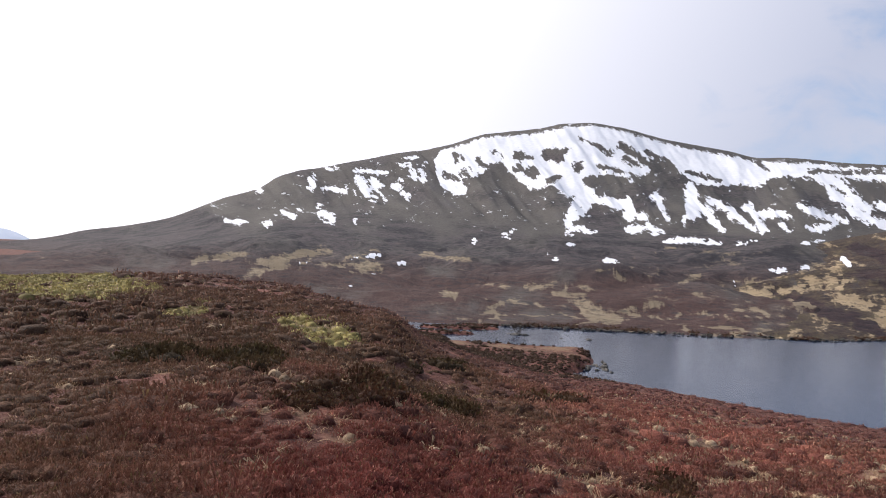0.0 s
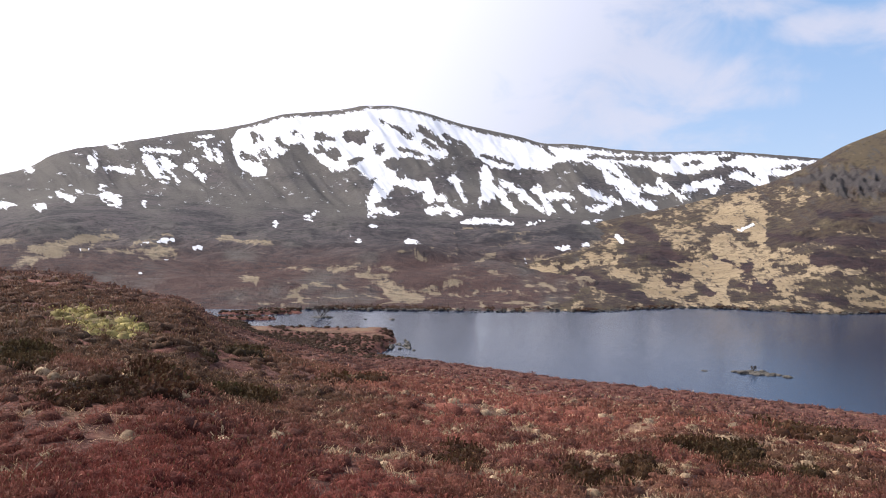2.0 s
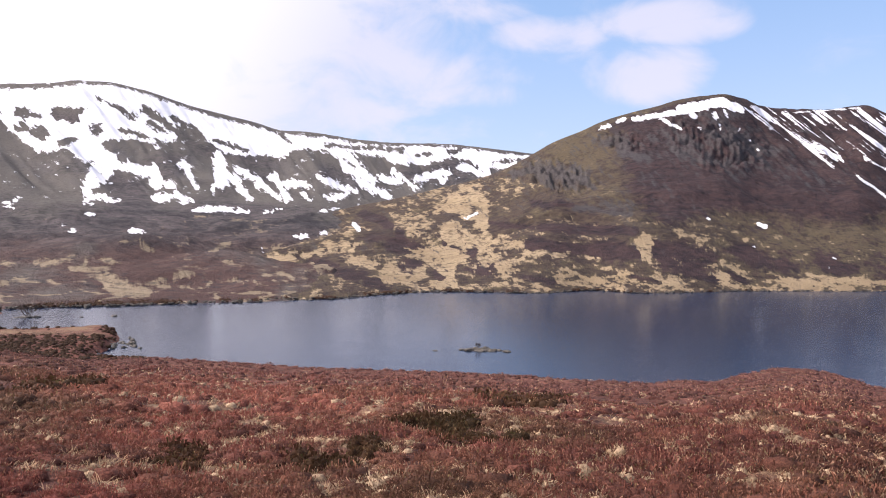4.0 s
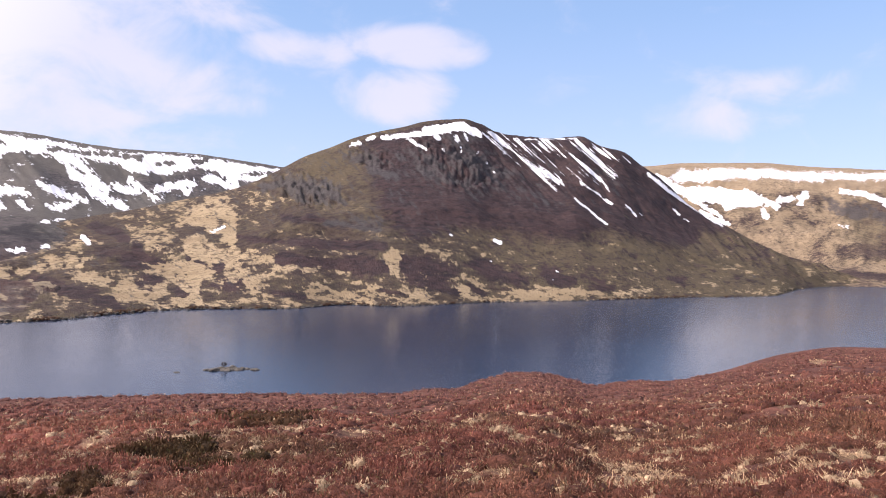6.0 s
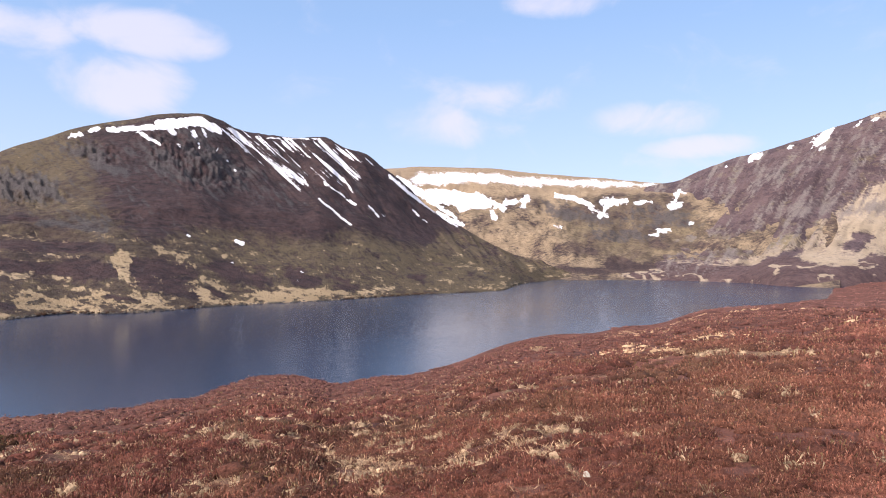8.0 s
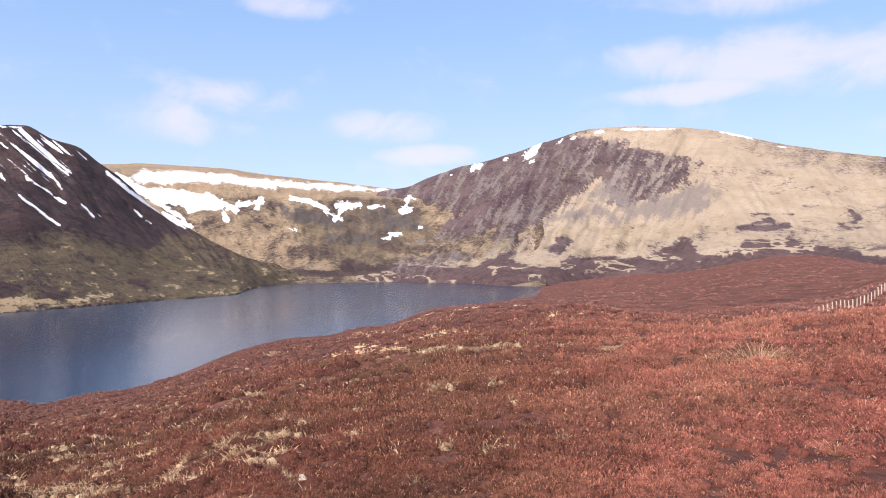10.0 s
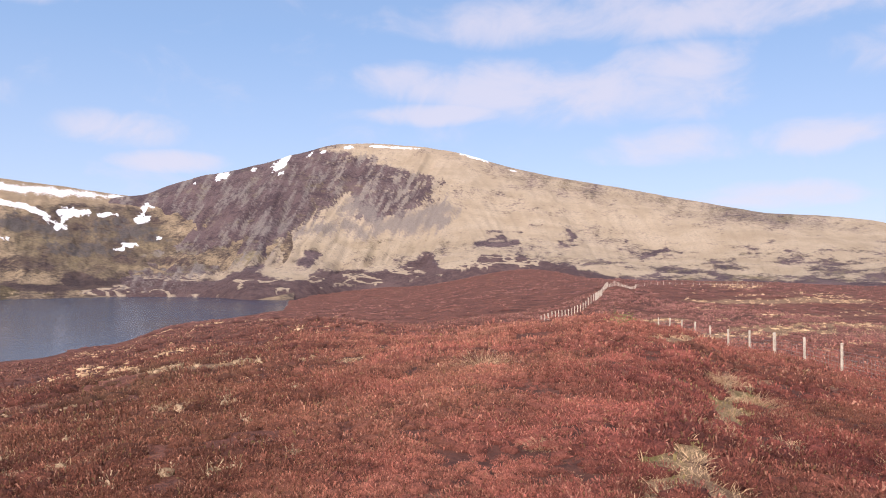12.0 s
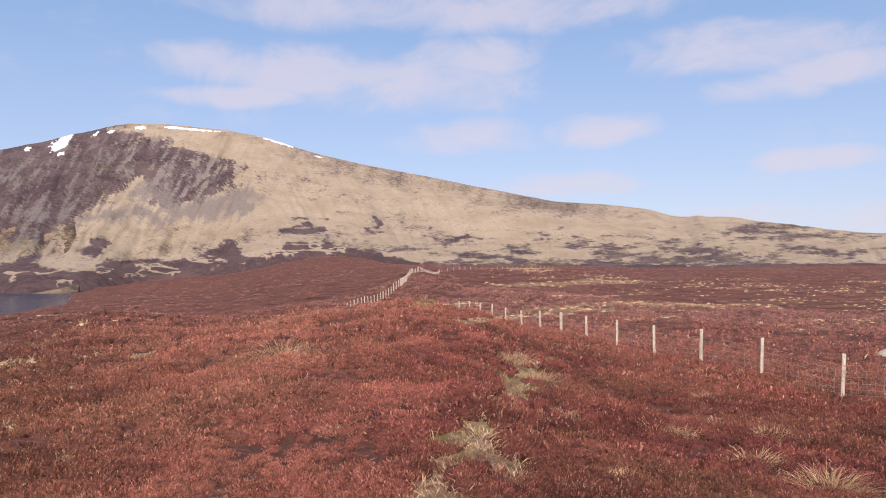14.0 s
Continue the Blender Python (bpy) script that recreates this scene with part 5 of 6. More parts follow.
def grass_fields(a, r, z):
    e = angle(r, z)
    aw, ew = warped(a, e)
    an, en = warped(a, e, 0.3)
    rib = cloudy((a - e * 0.55) * 2.0, (a + e) * 0.35, 0.7, 113, 4, 0.85) * 1.3
    mott = cloudy(a * 0.8, e * 2.6, 0.9, 112, 5, 0.8)
    band = cloudy(a * 0.45 + e * 0.2, e * 1.7, 1.1, 114, 5, 0.7) * 1.3
    snow = 1.25 * ragged(spots(an, en,
        (96.6, 7.4, 0.67, 0.25, 32), (99.04, 7.98, 0.26, 0.17, 31), (100.88, 8.45, 0.95, 0.3, 39), (103.04, 9.26, 0.44, 0.17, 29), (104.17, 9.5, 0.26, 0.13, 21), (106.1, 9.86, 0.39, 0.13, 11),
        (109.7, 9.96, 1.67, 0.09, -2), (115.6, 9.27, 1.39, 0.13, -17), (118.82, 8.18, 0.51, 0.06, -15), (91.24, 3.98, 0.8, 0.21, 9), (91.35, 4.81, 0.24, 0.5, -23), (90.47, 2.22, 0.55, 0.21, 26),
        (94.77, 6.8, 0.12, 0.13, 2), (100.97, 7.77, 0.3, 0.13, 31), (108.38, 10.01, 0.62, 0.09, 0)), rib, 0.8, -0.22)
    crest = ease(grass_top(a) - e, 0.15, 0.7)
    face = ease(ew - face_low(aw) + 0.35 + 0.8 * rib, -0.35, 0.6) * ease(face_high(aw) - ew + 0.3 * rib, -0.15, 0.35) * (1 - ease(aw + 0.4 * rib, 111.80, 113.99)) * crest
    wall = ease(101.3 - aw + 0.5 * (ew - 4), -3, 3) * ease(ew, -0.3, 1.4)
    scree = (lines(aw, ew,
        (106.40, 5.48, 107.97, 4.69, 0.61), (108.36, 3.86, 113.25, 4.45, 0.57), (110.28, 4.54, 113.62, 5.30, 0.43), (105.80, 4.33, 107.18, 3.26, 0.35), (102.33, 3.34, 104.79, 3.93, 0.22),
        (99.40, 3.37, 101.50, 3.98, 0.17)) + 0.3) / 0.9
    dark = (lines(aw, ew,
        (102.95, 1.84, 103.56, 1.67, 0.35), (102.33, 1.13, 102.94, 1.12, 0.39), (100.24, 1.09, 100.66, 1.13, 0.22), (98.12, 0.14, 99.82, 0.66, 0.30), (109.89, 1.38, 110.27, 1.29, 0.13),
        (111.77, 1.76, 112.32, 1.68, 0.22), (116.87, 3.57, 119.46, 3.34, 0.22), (116.01, 2.49, 119.02, 2.69, 0.30), (122.94, 3.63, 123.29, 2.97, 0.35), (122.72, 2.45, 123.59, 2.35, 0.22),
        (119.46, 3.78, 121.20, 3.99, 0.13), (127.31, 2.18, 128.18, 2.26, 0.13), (128.61, 1.51, 130.36, 2.14, 0.22), (111.80, 1.65, 112.63, 1.56, 0.17), (116.87, 2.83, 118.16, 3.13, 0.26)) + 0.10 * mott) / 0.25
    straw = 0.55 + 0.38 * mott + 0.30 * cloudy(a * 0.35 + e * 0.3, e * 0.8, 1.6, 119, 4, 0.6) - (1.15 - 0.55 * mott) * face - 1.05 * wall + (0.95 + 0.5 * ease(aw, 106, 111)) * rib * np.maximum(face, wall)
    straw = straw - 0.30 * np.maximum(cloudy((a - e * 0.4) * 1.3, e * 0.6, 1.0, 122, 5, 0.75), 0) - 0.12 * np.maximum(cloudy(a * 0.5 + e * 0.3, e * 3.0, 0.7, 123, 4, 0.7), 0)
    straw = straw - 1.0 * np.clip(dark + 0.6 * mott, 0, 1.3)
    straw = straw - 0.55 * ease(a, 116, 124) * np.maximum(cloudy(a * 0.22 - e * 0.1, e * 1.6, 0.9, 115, 5, 0.7), 0) * (1 - ease(e, 2.5, 4.5))
    # Darker under the crest: the slope's shading is put into the grass colour.
    straw = straw - (0.40 + 0.4 * mott) * ease(a, 113, 119) * (1 - ease(a, 138, 146)) * (1 - ease(grass_top(a) - e, 0.3, 1.7))
    low = ease(low_edge(aw) - ew + 0.25 * band, -0.15, 0.35) * (1 - 0.55 * ease(a, 126, 132))
    straw = straw - 1.5 * low + 0.5 * low * np.maximum(band, 0)
    streak = cloudy(a * 0.40 + e * 0.3, e * 2.4, 0.9, 121, 5, 0.75)
    straw = straw - ease(a, 120, 127) * (1 - ease(e, 1.2, 3.0)) * (0.20 + 1.0 * streak)
    track = 1 - 9.0 * np.abs(cloudy(a * 0.55, e * 2.0, 1.4, 118, 4, 0.6))
    near_low = ease(low_edge(aw) - ew, -0.5, 0.0) * (1 - ease(low_edge(aw) - ew, 0.9, 1.5))
    straw = np.maximum(straw, np.where(near_low > 0.05, 1.0 * track * near_low, -1))
    foot = curve((84, -3), (98, -2), (104, -1.0), (108, -0.6), (112, -0.2), (117, 0.7), (121, 0.9), (124, 0.45), (127, -0.1), (185, -0.5))(a)
    straw = np.where(e < foot + 0.18 * band, -0.8 + 0.3 * band, straw)
    turf = -0.15 + 0.6 * mott - 0.5 * low - 0.30 * np.maximum(wall, face) + 0.30 * rib * wall + 0.65 * wall * (1 - ease(e, 1.2, 3.0)) + 0.8 * blot(a, e, 108, 2.4, 9, 1.1)
    turf = turf - 0.9 * np.clip(dark + 0.6 * mott, 0, 1) - 0.6 * low
    turf = np.where(e < foot, -0.8, turf)
    stone = np.maximum(1.1 * scree + 0.55 * rib + 0.25 * mott - 0.15, -0.42 + 0.85 * rib * np.maximum(face, wall) + 0.22 * np.maximum(face, wall))
    return {"snow": snow, "straw": straw, "turf": turf, "stone": stone, "warm": 0.2 * face - 0.2 + 0.55 * low}


def grass_part(f, g):
    return (lambda a: grass_foot(a) + f * (1500 - grass_foot(a)), lambda a: grass_base(a) + g * (rise(1500, grass_top(a)) - grass_base(a)))


hill("hill", 84, 166, 0.115, [
    (lambda a: grass_foot(a) - 15, lambda a: grass_base(a) - 8), grass_part(0.02, 0.02), grass_part(0.3, 0.2), grass_part(0.68, 0.68), grass_part(1.0, 1.0),
    (lambda a: 1720 + 0 * a, lambda a: rise(1500, grass_top(a)) - 12), (lambda a: 2600 + 0 * a, lambda a: 0 * a - 60)],
    [4, 56, 68, 60, 8, 5], grass_relief, GRASS_HILL, grass_fields, "broad rounded hill of pale dry grass with a dark scree face")

# A far hill at the valley's end, blue haze put into its colour.
far_top = curve((-62, 0.6), (-50, 1.2), (-40, 0.9), (-34, 0.5), (-31, 0.45), (-30, 0.2), (-29.2, -0.2), (-27, -1.2))
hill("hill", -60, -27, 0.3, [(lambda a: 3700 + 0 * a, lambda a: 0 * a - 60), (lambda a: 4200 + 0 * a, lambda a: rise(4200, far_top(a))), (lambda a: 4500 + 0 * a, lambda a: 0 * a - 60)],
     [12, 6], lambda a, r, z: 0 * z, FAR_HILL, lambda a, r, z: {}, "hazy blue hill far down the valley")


# ---- things ----
def part(name, bm, mat, parent=None, label=""):
    mesh = bpy.data.meshes.new(name)
    bm.to_mesh(mesh)
    bm.free()
    mesh.materials.append(mat)
    ob = new(name, mesh)
    ob.parent = parent
    return tagged(ob, label)


def grown(places, count, height, spread, width, mat, name, bend=0.25, droop=0.0, dome=0.5):
    """Many small tufts of thin sprigs in one mesh, at places (n, 3); dome: how far the outer sprigs are shorter."""
    n_tufts = len(places)
    total = n_tufts * count
    base = np.repeat(places, count, 0)
    big = np.repeat(np.random.uniform(0.6, 1.3, n_tufts), count)
    turn = np.random.uniform(0, 2 * np.pi, total)
    out = np.random.uniform(0, 1, total) ** 0.6
    foot = base + np.stack([np.cos(turn) * out * spread * big, np.sin(turn) * out * spread * big, np.full(total, -0.02)], -1)
    h = height * big * np.random.uniform(0.6, 1.1, total) * (1 - dome * out * out)
    lean = turn + np.random.normal(0, 0.8, total)
    reach = h * (bend * out + np.random.uniform(0, bend, total))
    tip = foot + np.stack([np.cos(lean) * reach, np.sin(lean) * reach, h * (1 - droop * out)], -1)
    side = np.random.uniform(0, 2 * np.pi, total)
    w = width * big * np.random.uniform(0.6, 1.4, total)
    across = np.stack([np.cos(side) * w, np.sin(side) * w, np.zeros(total)], -1) / 2
    mid = foot * 0.4 + tip * 0.6 + np.stack([np.zeros(total), np.zeros(total), 0.12 * h], -1)
    k = np.arange(total)[:, None] * 4
    co = np.stack([foot, mid + across, tip, mid - across], 1).reshape(-1, 3)
    return quick_mesh(name, co, k + np.array([[0, 1, 2, 3]]), mat)


def cushions(places, count, wide, tall, long, width, mat, name, sides=6, upright=1.0):
    """Rounded cushions of heather in one mesh: uneven domes with short sprigs standing out from them."""
    n_tufts = len(places)
    big = np.random.uniform(0.6, 1.25, n_tufts) * (1 + 0.40 * cloudy(places[:, 0], places[:, 1], 1.3, 240, 3))
    twist = np.random.uniform(0, 2 * np.pi, n_tufts)
    # the domes: a foot ring, a shoulder ring and a crown
    rings = []
    for part_out, part_up in ((1.0, -0.25), (0.72, 0.62)):
        for k in range(sides):
            t = twist + 2 * np.pi * (k + (0.5 if part_up > 0 else 0)) / sides
            swell = 0.85 * part_out * np.random.uniform(0.75, 1.25, n_tufts) * wide * big
            rings.append(np.stack([np.cos(t) * swell, np.sin(t) * swell, part_up * tall * big * np.random.uniform(0.8, 1.2, n_tufts)], -1))
    rings.append(np.stack([np.random.normal(0, 0.15 * wide, n_tufts), np.random.normal(0, 0.15 * wide, n_tufts), tall * big], -1))
    dome = (np.stack(rings, 1) + places[:, None, :]).reshape(-1, 3)
    tri = []
    for k in range(sides):
        q = (k + 1) % sides
        tri += [(k, q, sides + k), (q, sides + q, sides + k), (sides + k, sides + q, 2 * sides)]
    tri = np.array(tri)[None] + (np.arange(n_tufts) * (2 * sides + 1))[:, None, None]
    # the sprigs
    total = n_tufts * count
    bigs = np.repeat(big, count)
    turn = np.random.uniform(0, 2 * np.pi, total)
    out = np.sqrt(np.random.uniform(0, 1, total))
    flat_way = np.stack([np.cos(turn), np.sin(turn), np.zeros(total)], -1)
    up = np.array([[0, 0, 1.0]])
    foot = np.repeat(places, count, 0) + flat_way * (out * wide * bigs)[:, None] + up * (tall * bigs * (1 - out ** 2.2) - 0.2 * long)[:, None]
    way = flat_way * (out * 0.45)[:, None] + up * upright + np.random.normal(0, 0.45, (total, 3))
    way /= np.linalg.norm(way, axis=1, keepdims=True)
    size = (long * bigs * np.random.uniform(0.6, 1.3, total))[:, None]
    facing = flat_way * (0.3 + out)[:, None] + up * 0.45 + np.random.normal(0, 0.40, (total, 3))
    across = np.cross(way, facing)
    across *= width / 2 * (bigs * np.random.uniform(0.6, 1.4, total))[:, None] / np.maximum(np.linalg.norm(across, axis=1, keepdims=True), 1e-6)
    sprig = np.stack([foot, foot + way * size - across, foot + way * size + across], 1).reshape(-1, 3)
    co = np.concatenate([dome, sprig])
    faces = np.concatenate([tri.reshape(-1, 3), len(dome) + np.arange(total * 3).reshape(-1, 3)])
    # lighter towards the tips, the shade between sprigs put into the dark domes
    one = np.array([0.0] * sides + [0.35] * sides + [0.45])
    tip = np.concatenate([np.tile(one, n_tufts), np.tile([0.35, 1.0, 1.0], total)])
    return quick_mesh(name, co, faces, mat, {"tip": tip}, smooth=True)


def strewn(low, high, near, far, count, wanted):
    """Places on the moor between bearings and distances, kept where wanted(a, r, z, fields) is above a chance."""
    a = np.random.uniform(low, high, count)
    r = np.sqrt(np.random.uniform(near ** 2, far ** 2, count))
    z = moor_height(a, r)
    keep = (z > 0.25) & (np.random.uniform(0, 1, count) < wanted(a, r, moor_fields(a, r, z)))
    a, r, z = a[keep], r[keep], z[keep]
    return np.stack([r * np.sin(np.radians(a)), r * np.cos(np.radians(a)), z], -1)


def heathery(a, r, f):
    x, y = r * np.sin(np.radians(a)), r * np.cos(np.radians(a))
    return (1 - ease(r, 112, 122) * (1 - ease(a, 12.5, 14))) * (0.68 + 0.32 * ease(cloudy(x, y, 1.3, 240, 3), -0.45, 0.25)) * (1 - 0.93 * ease(np.maximum(f["straw"], f["turf"]), 0.0, 0.42)) * (1 - ease(hollows(a, r, moor_height(a, r)), -0.2, 0.2))


def dark_heathery(a, r, f):
    return ease(hollows(a, r, moor_height(a, r)), -0.2, 0.2)


def strawy(a, r, f):
    return ease(f["straw"], -0.18, 0.28)


def mossy(a, r, f):
    return ease(f["turf"], -0.1, 0.3)


HEATHER = "thick reddish brown heather covering the moor"
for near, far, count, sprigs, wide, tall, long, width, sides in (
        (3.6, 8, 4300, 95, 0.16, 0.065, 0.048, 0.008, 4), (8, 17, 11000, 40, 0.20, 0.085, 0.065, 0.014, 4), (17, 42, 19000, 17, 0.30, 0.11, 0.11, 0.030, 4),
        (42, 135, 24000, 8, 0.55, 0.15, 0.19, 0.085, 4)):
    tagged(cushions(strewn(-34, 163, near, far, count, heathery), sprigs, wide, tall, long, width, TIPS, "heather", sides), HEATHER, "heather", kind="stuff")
for near, far, count, sprigs, wide, tall, long, width in ((4, 17, 9000, 40, 0.18, 0.14, 0.075, 0.030), (17, 60, 18000, 12, 0.25, 0.18, 0.11, 0.06)):
    tagged(cushions(strewn(-34, 70, near, far, count, dark_heathery), sprigs, wide, tall, long, width, OLD_TIPS, "heather"), "old dark green heather standing in the hollows", "heather", kind="stuff")
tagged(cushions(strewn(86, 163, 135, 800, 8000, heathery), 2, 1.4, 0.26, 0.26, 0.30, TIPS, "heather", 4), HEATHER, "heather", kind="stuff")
tagged(cushions(strewn(-6, 13.5, 114, 215, 7500, lambda a, r, f: 1 - ease(f["straw"], -0.2, 0.1)), 5, 0.50, 0.28, 0.18, 0.10, OLD_TIPS, "heather", 4), "dark heather on the banks and spits of the lake", "heather", kind="stuff")
for low, high, count in ((-180, -34, 4200), (163, 180, 520)):
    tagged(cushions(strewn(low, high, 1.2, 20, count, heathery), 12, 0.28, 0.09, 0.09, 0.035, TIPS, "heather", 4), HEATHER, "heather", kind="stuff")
GRASS = "pale dead grass in tufts among the heather"
for near, far, count, blades, wide, tall, long, width in ((4, 17, 4200, 26, 0.10, 0.085, 0.075, 0.009), (17, 60, 9000, 10, 0.16, 0.12, 0.12, 0.022)):
    tagged(cushions(strewn(-34, 104, near, far, count, strawy), blades, wide, tall * 0.8, long, width, LITTER, "dead_grass", 4, 0.3), GRASS, "grass", kind="stuff")
for low, high, near, far, count in ((86, 108, 40, 150, 16000), (124, 162, 45, 320, 7000)):
    tagged(cushions(strewn(low, high, near, far, count, strawy), 7, 0.42, 0.10, 0.20, 0.07, BLADES, "dead_grass", 4, 0.3), "bleached grass lying in drifts over the moor", "grass", kind="stuff")
for near, far, count, blades, height, spread, width in ((3.6, 14, 19000, 14, 0.11, 0.08, 0.006), (14, 40, 42000, 6, 0.13, 0.12, 0.014), (40, 130, 40000, 3, 0.26, 0.32, 0.05)):
    tagged(grown(strewn(-34, 163, near, far, count, strawy), blades, height, spread, width, BLADES, "dead_grass", 1.2, 0.5), GRASS, "grass", kind="stuff")
for near, far, count, blades, height, spread, width in ((3.6, 20, 6000, 8, 0.10, 0.12, 0.016), (20, 110, 30000, 4, 0.22, 0.3, 0.09)):
    tagged(grown(strewn(-34, 163, near, far, count, mossy), blades, height, spread, width, MOSS, "moss"), "yellow green moss and turf on the knolls", "moss", kind="stuff")


tagged(cushions(strewn(-36, 4, 12, 110, 32000, mossy), 6, 0.20, 0.10, 0.10, 0.035, KNOLL_MOSS, "moss", 4), "yellow green moss hummocks on the grassy knolls", "moss", kind="stuff")


def prism(bm, p, q, r0, r1, sides=5):
    """A tapered rod from p to q."""
    p, q = Vector(p), Vector(q)
    turn = (q - p).to_track_quat("Z", "Y")
    rings = []
    for c, rad in ((p, r0), (q, r1)):
        rings.append([bm.verts.new(c + turn @ Vector((rad * math.cos(2 * math.pi * k / sides), rad * math.sin(2 * math.pi * k / sides), 0))) for k in range(sides)])
    for k in range(sides):
        bm.faces.new((rings[0][k], rings[0][(k + 1) % sides], rings[1][(k + 1) % sides], rings[1][k]))
    bm.faces.new(rings[0][::-1])
    bm.faces.new(rings[1])


# Fence: posts about three metres apart, closer where it climbs the knoll, with stock netting between them.
def fence_line():
    first = Vector((21.2 * math.sin(radians(155.7)) + 0.39, 21.2 * math.cos(radians(155.7)) - 0.31, 0))
    on = Vector((math.sin(radians(116.3)), math.cos(radians(116.3)), 0))
    corners = [first - on * 10.0, first + on * 42] + [Vector((r * math.sin(radians(a)), r * math.cos(radians(a)), 0)) for a, r in ((120.8, 86), (124.9, 108), (125.4, 122), (125.9, 146), (126.8, 172), (128.0, 250), (137, 310))]
    spots_on, left = [], 0.0
    for k, (p, q) in enumerate(zip(corners, corners[1:])):
        long = (q - p).length
        while left < long:
            spots_on.append(p.lerp(q, left / long))
            left += 1.3 if k in (2, 3) else 3.2
        left -= long
    return spots_on


def bearing(p):
    return math.degrees(math.atan2(p.x, p.y))


fence = tagged(new("fence"), "weathered wooden posts with wire stock netting across the moor", "fence")
posts = fence_line()
heads = []
for k, p in enumerate(posts):
    z = float(moor_height(bearing(p), p.length))
    tall = 1.10 + random.uniform(-0.05, 0.05)
    tip = Vector((p.x + random.gauss(0, 0.02), p.y + random.gauss(0, 0.02), z + tall))
    bm = bmesh.new()
    wide = 0.044 if k % 9 else 0.060
    bmesh.ops.create_cube(bm, size=1)
    for v in bm.verts:
        v.co = Vector((v.co.x * 2 * wide, v.co.y * 2 * wide, (v.co.z + 0.5) * (tall + 0.35) - 0.35))
    bmesh.ops.bevel(bm, geom=bm.edges[:], offset=0.012, segments=1, affect="EDGES")
    post = part("post", bm, POST, fence)
    post.matrix_basis = pose(p.x, p.y, z, random.gauss(0, 1.4), random.gauss(0, 1.4), random.uniform(0, 40))
    heads.append((Vector((p.x, p.y, z)), tall))
for level in (0.12, 0.25, 0.39, 0.55, 0.70, 0.83):
    bm = bmesh.new()
    for (p, _), (q, _) in zip(heads, heads[1:]):
        prism(bm, p + Vector((0, 0, level)), q + Vector((0, 0, level)), 0.004, 0.004, 3)
    part("wire", bm, WIRE, fence)
bm = bmesh.new()
for (p, _), (q, _) in zip(heads[:18], heads[1:18]):
    for k in range(1, 12):
        foot = p.lerp(q, k / 12)
        prism(bm, foot + Vector((0, 0, 0.1)), foot + Vector((0, 0, 0.7)), 0.003, 0.003, 3)
tagged(part("wire_netting", bm, WIRE, fence), kind="stuff")


# Heather overhanging the far shore.
a = np.random.uniform(0, 76, 5200)
shore = np.where(a < 21.5, snow_foot(a) + 6.5, far_shore(a) - 2.0) + np.random.uniform(-0.5, 9, len(a))
keep = cloudy(a, a * 0, 2.4, 301, 4, 0.7) - 0.05 - 0.04 * np.maximum(shore - far_shore(a), 0) > np.random.uniform(-0.4, 0.5, len(a))
a, shore = a[keep], shore[keep]
banks = np.stack([shore * np.sin(np.radians(a)), shore * np.cos(np.radians(a)), np.full(len(a), 0.25)], -1)
tagged(cushions(banks, 6, 0.80, 0.42, 0.30, 0.18, OLD_TIPS, "heather", 5), "dark heather overhanging the far shore of the lake", "heather", kind="stuff")


# Rocks in the lake and on the moor.
def rock_mesh(seed, sides=2):
    bm = bmesh.new()
    bmesh.ops.create_icosphere(bm, subdivisions=sides, radius=1)
    for v in bm.verts:
        d = 1 + 0.35 * noise.noise(v.co * 1.1 + Vector((seed * 7.1, 0, 0))) + 0.18 * noise.noise(v.co * 3 + Vector((0, seed * 3.3, 0)))
        v.co = v.co * d
        v.co.z = max(v.co.z, -0.4)
    return bm


def rock(where, wide, deep, tall, turn, label, group="", mat=None):
    ob = part("rock", rock_mesh(random.random() * 50), mat or WET_STONE)
    ob.matrix_basis = pose(where.x, where.y, where.z, 0, 0, turn) @ Matrix.Diagonal((wide, deep, tall, 1))
    return tagged(ob, label, "rock", group)


def afloat(a, r, z=-0.05):
    return Vector((r * math.sin(radians(a)), r * math.cos(radians(a)), z))


islet = "grey lichened boulder of a rocky islet in the lake"
for k, (a, r, w, t) in enumerate(((36.9, 130.5, 0.8, 0.45), (37.4, 130, 1.1, 0.75), (37.9, 131, 1.0, 0.9), (38.3, 130, 1.3, 0.8), (38.7, 131, 1.0, 1.0), (39.1, 130, 0.9, 0.6), (39.35, 130.4, 0.7, 0.7), (39.7, 130.6, 0.8, 0.5), (40.3, 129.6, 0.9, 0.55))):
    rock(afloat(a, r), w, w * 0.9, 0.62 * t, 37 * k, islet, "islet boulders")
rock(afloat(34.8, 128.8), 0.6, 0.5, 0.22, 10, "low wet stone breaking the lake surface")
for a, r, w in ((11.4, 187, 0.9), (13.4, 176, 0.4), (9.3, 187, 0.5), (5.5, 200, 0.4)):
    rock(afloat(a, r), w, w, w * 0.5, a * 40, "dark stone standing out of the lake", "lake stones")
for k in range(26):
    a = 11.2 + random.random() ** 1.4 * 2.0
    rock(afloat(a, 143 - (a - 11) * 1.0 + random.gauss(0, 3.0)), random.uniform(0.3, 0.75), random.uniform(0.3, 0.6), random.uniform(0.25, 0.55), k * 31, "dark boulder at the tip of the promontory", "promontory boulders")
for k in range(9):
    rock(afloat(5.3 + 1.5 * random.random(), 190 + random.gauss(0, 0.8)), random.uniform(0.6, 1.2), 0.8, random.uniform(0.25, 0.55), k * 50, "dark stone of the islet under a bare tree", "tree islet stones")
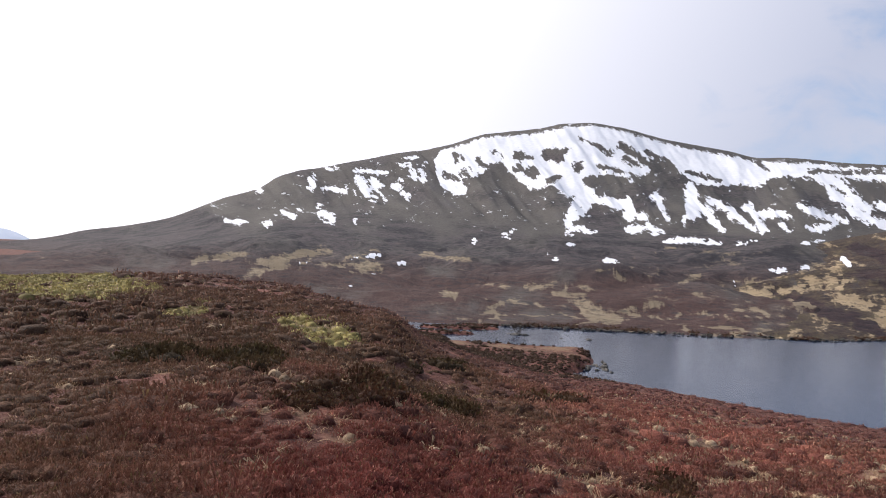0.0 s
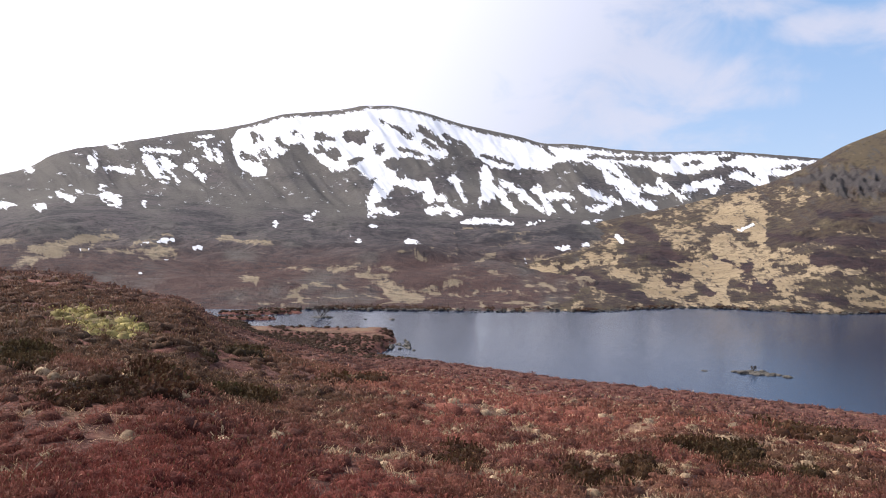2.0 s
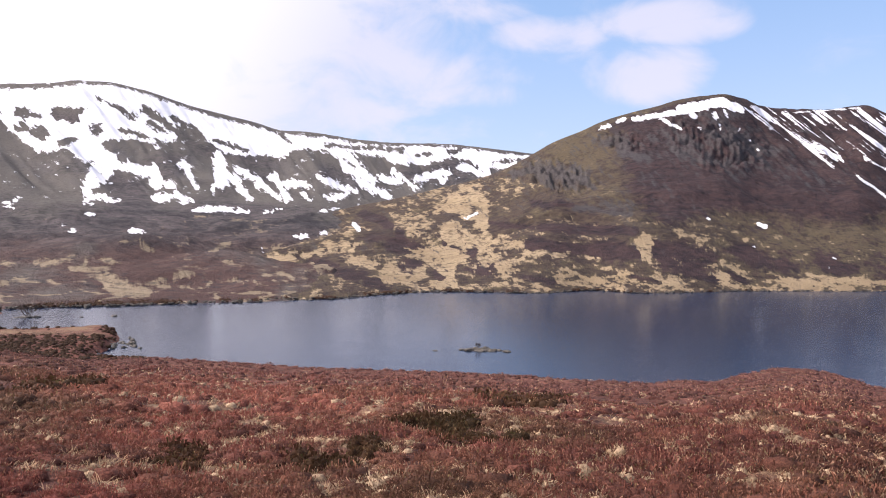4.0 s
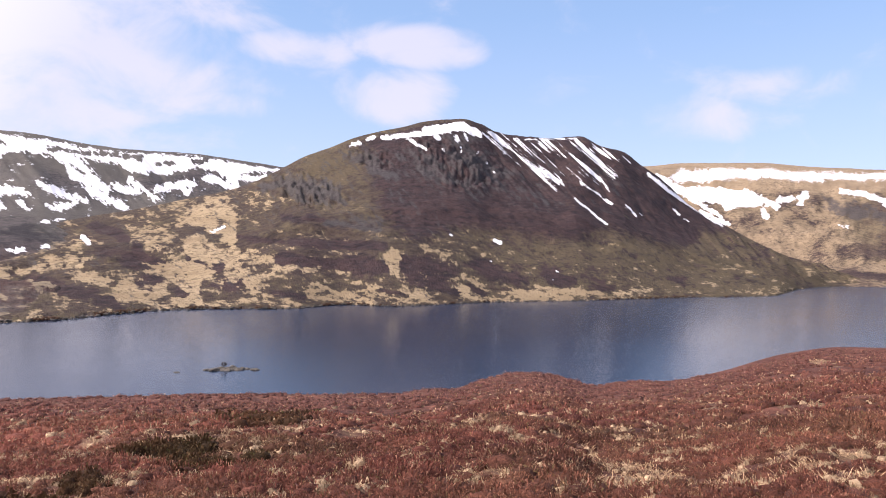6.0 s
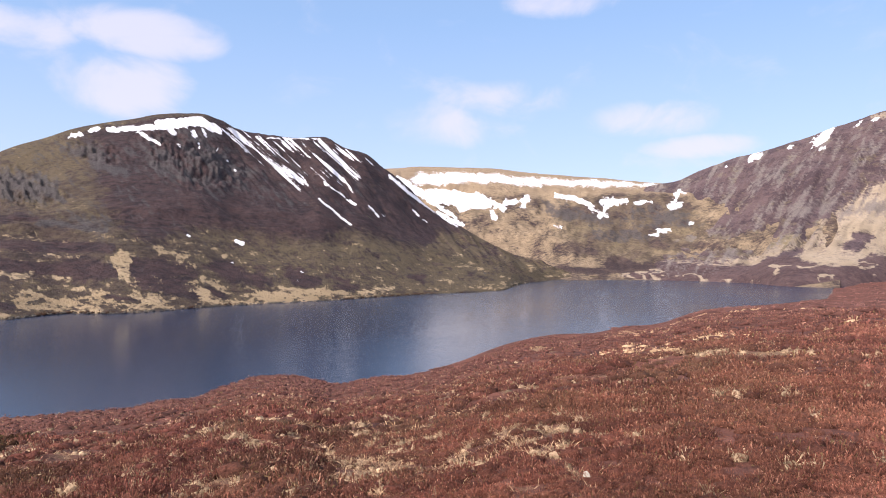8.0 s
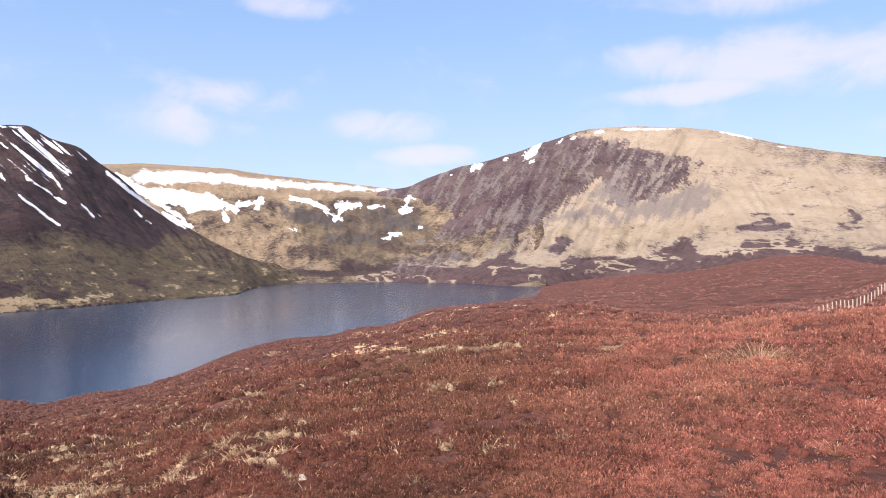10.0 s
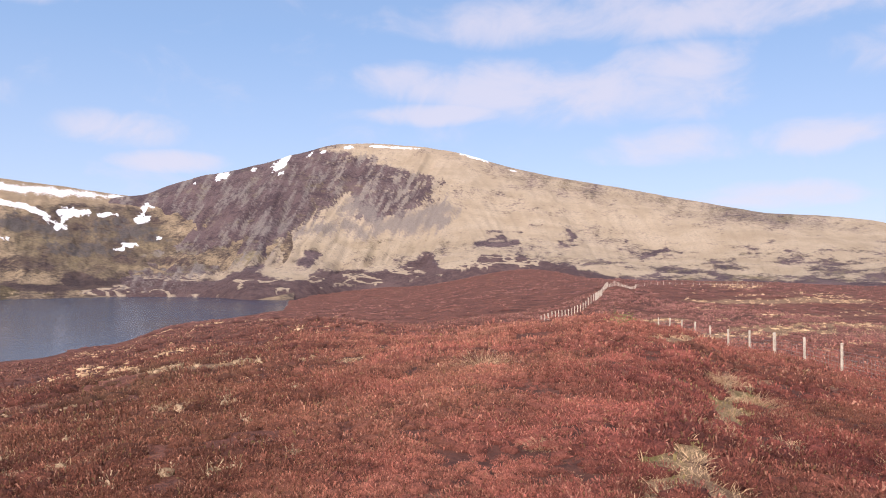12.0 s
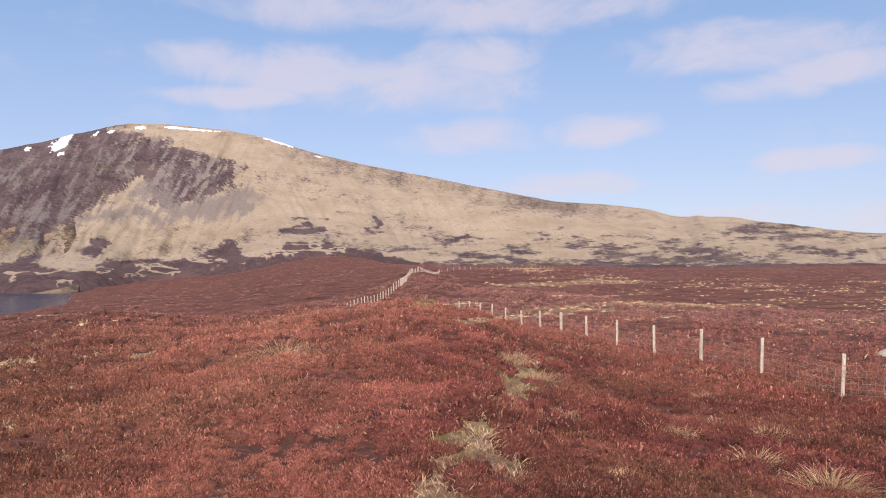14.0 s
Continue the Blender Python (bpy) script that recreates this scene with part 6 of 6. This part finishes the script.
for k in range(14):
    rock(afloat(-0.5 + 4.0 * random.random(), 196 + random.gauss(0, 5)), random.uniform(0.4, 1.0), 0.6, random.uniform(0.2, 0.45), k * 50, "dark stone along the marshy spit", "spit stones")

# Stones along the far shore.
bm = bmesh.new()
for k in range(700):
    a = random.uniform(1, 79)
    r = float(snow_foot(a) + 5 if a < 21.5 else far_shore(a) - 2.5) + random.gauss(-0.3, 1.3)
    one = rock_mesh(random.random() * 90, 1)
    size = random.uniform(0.2, 0.6)
    move = pose(r * math.sin(radians(a)), r * math.cos(radians(a)), random.uniform(0, 0.5), 0, 0, k * 17) @ Matrix.Diagonal((size * 1.3, size, size * 0.7, 1))
    verts = [bm.verts.new(move @ v.co) for v in one.verts]
    for f in one.faces:
        bm.faces.new([verts[v.index] for v in f.verts])
    one.free()
tagged(part("shore_stones", bm, WET_STONE), "grey stones along the far shore of the lake", "stones", kind="stuff")

PALE = plain_material("pale_stone", (0.20, 0.18, 0.15), (0.42, 0.39, 0.33), 9.0, 0.9, 0.03)
# The small one at 84.2 is a made-up stone for a pale stump.
for a, r, w, t in ((84.2, 7.4, 0.055, 0.10), (158.9, 52, 0.8, 0.5)):
    p = at(a, r, 0.02)
    rock(p, w, w * 0.8, t, a, "pale lichened lump lying in the heather", "moor stones", PALE)


def bare_tree(where, tall, spread, seed):
    """A small leafless tree: several stems that fork into twigs."""
    rnd = random.Random(seed)
    tree = tagged(new("tree"), "small leafless rowan on a stony islet", "tree")
    tree.location = where
    limbs, twigs = [], bmesh.new()

    def grow(p, way, length, thick, level):
        q = p + way * length
        if level < 2:
            limbs.append(("trunk" if level == 0 else "branch", bmesh.new()))
        prism(limbs[-1][1] if level < 2 else twigs, p, q, thick, thick * 0.65, 5 if level < 2 else 3)
        if level == 4:
            return
        for _ in range(3):
            turn = Vector((rnd.gauss(0, 0.5), rnd.gauss(0, 0.5), rnd.gauss(0.18, 0.25)))
            grow(q.lerp(p, rnd.uniform(0, 0.35)), (way + turn).normalized(), length * rnd.uniform(0.62, 0.85), thick * 0.72, level + 1)
    for k in range(4):
        way = Vector((math.cos(k * 1.7) * spread, math.sin(k * 1.7) * spread, 1)).normalized()
        grow(Vector((0.15 * math.cos(k), 0.15 * math.sin(k), -0.1)), way, tall * 0.30, 0.075 * tall / 3, 0)
    for name, bm in limbs:
        part(name, bm, BARK, tree)
    tagged(part("twigs", twigs, BARK, tree), kind="stuff")
    return tree


bare_tree(afloat(6.0, 190, 0.2), 4.0, 0.9, 4)
bare_tree(afloat(38.1, 130.6, 0.35), 1.3, 0.25, 9)


def tussock(a, r, size):
    """One large bleached tussock of grass."""
    p = at(a, r)
    ob = grown(np.array([[0, 0, 0.0]] * 3) + np.random.normal(0, 0.12 * size, (3, 3)) * np.array([1, 1, 0]), 170, 0.30 * size, 0.24 * size, 0.004, BLADES, "grass_tussock", 1.3, 0.55)
    ob.location = p
    return tagged(ob, "bleached tussock of dead grass bent over the heather", "grass tussock", "grass tussocks")


for a, r, size in ((116.8, 16.5, 1.6), (119.5, 15, 0.5), (135.0, 15.5, 1.0), (133.0, 17, 1.2), (136.5, 13.5, 0.7), (144.5, 10.5, 0.7), (150.5, 11, 0.7), (149, 9.0, 0.7), (146.5, 15, 0.6), (140.5, 7.5, 0.45), (137.0, 6.6, 0.45), (154.5, 8.0, 0.8), (120, 8.5, 0.5)):
    tussock(a, r, size)
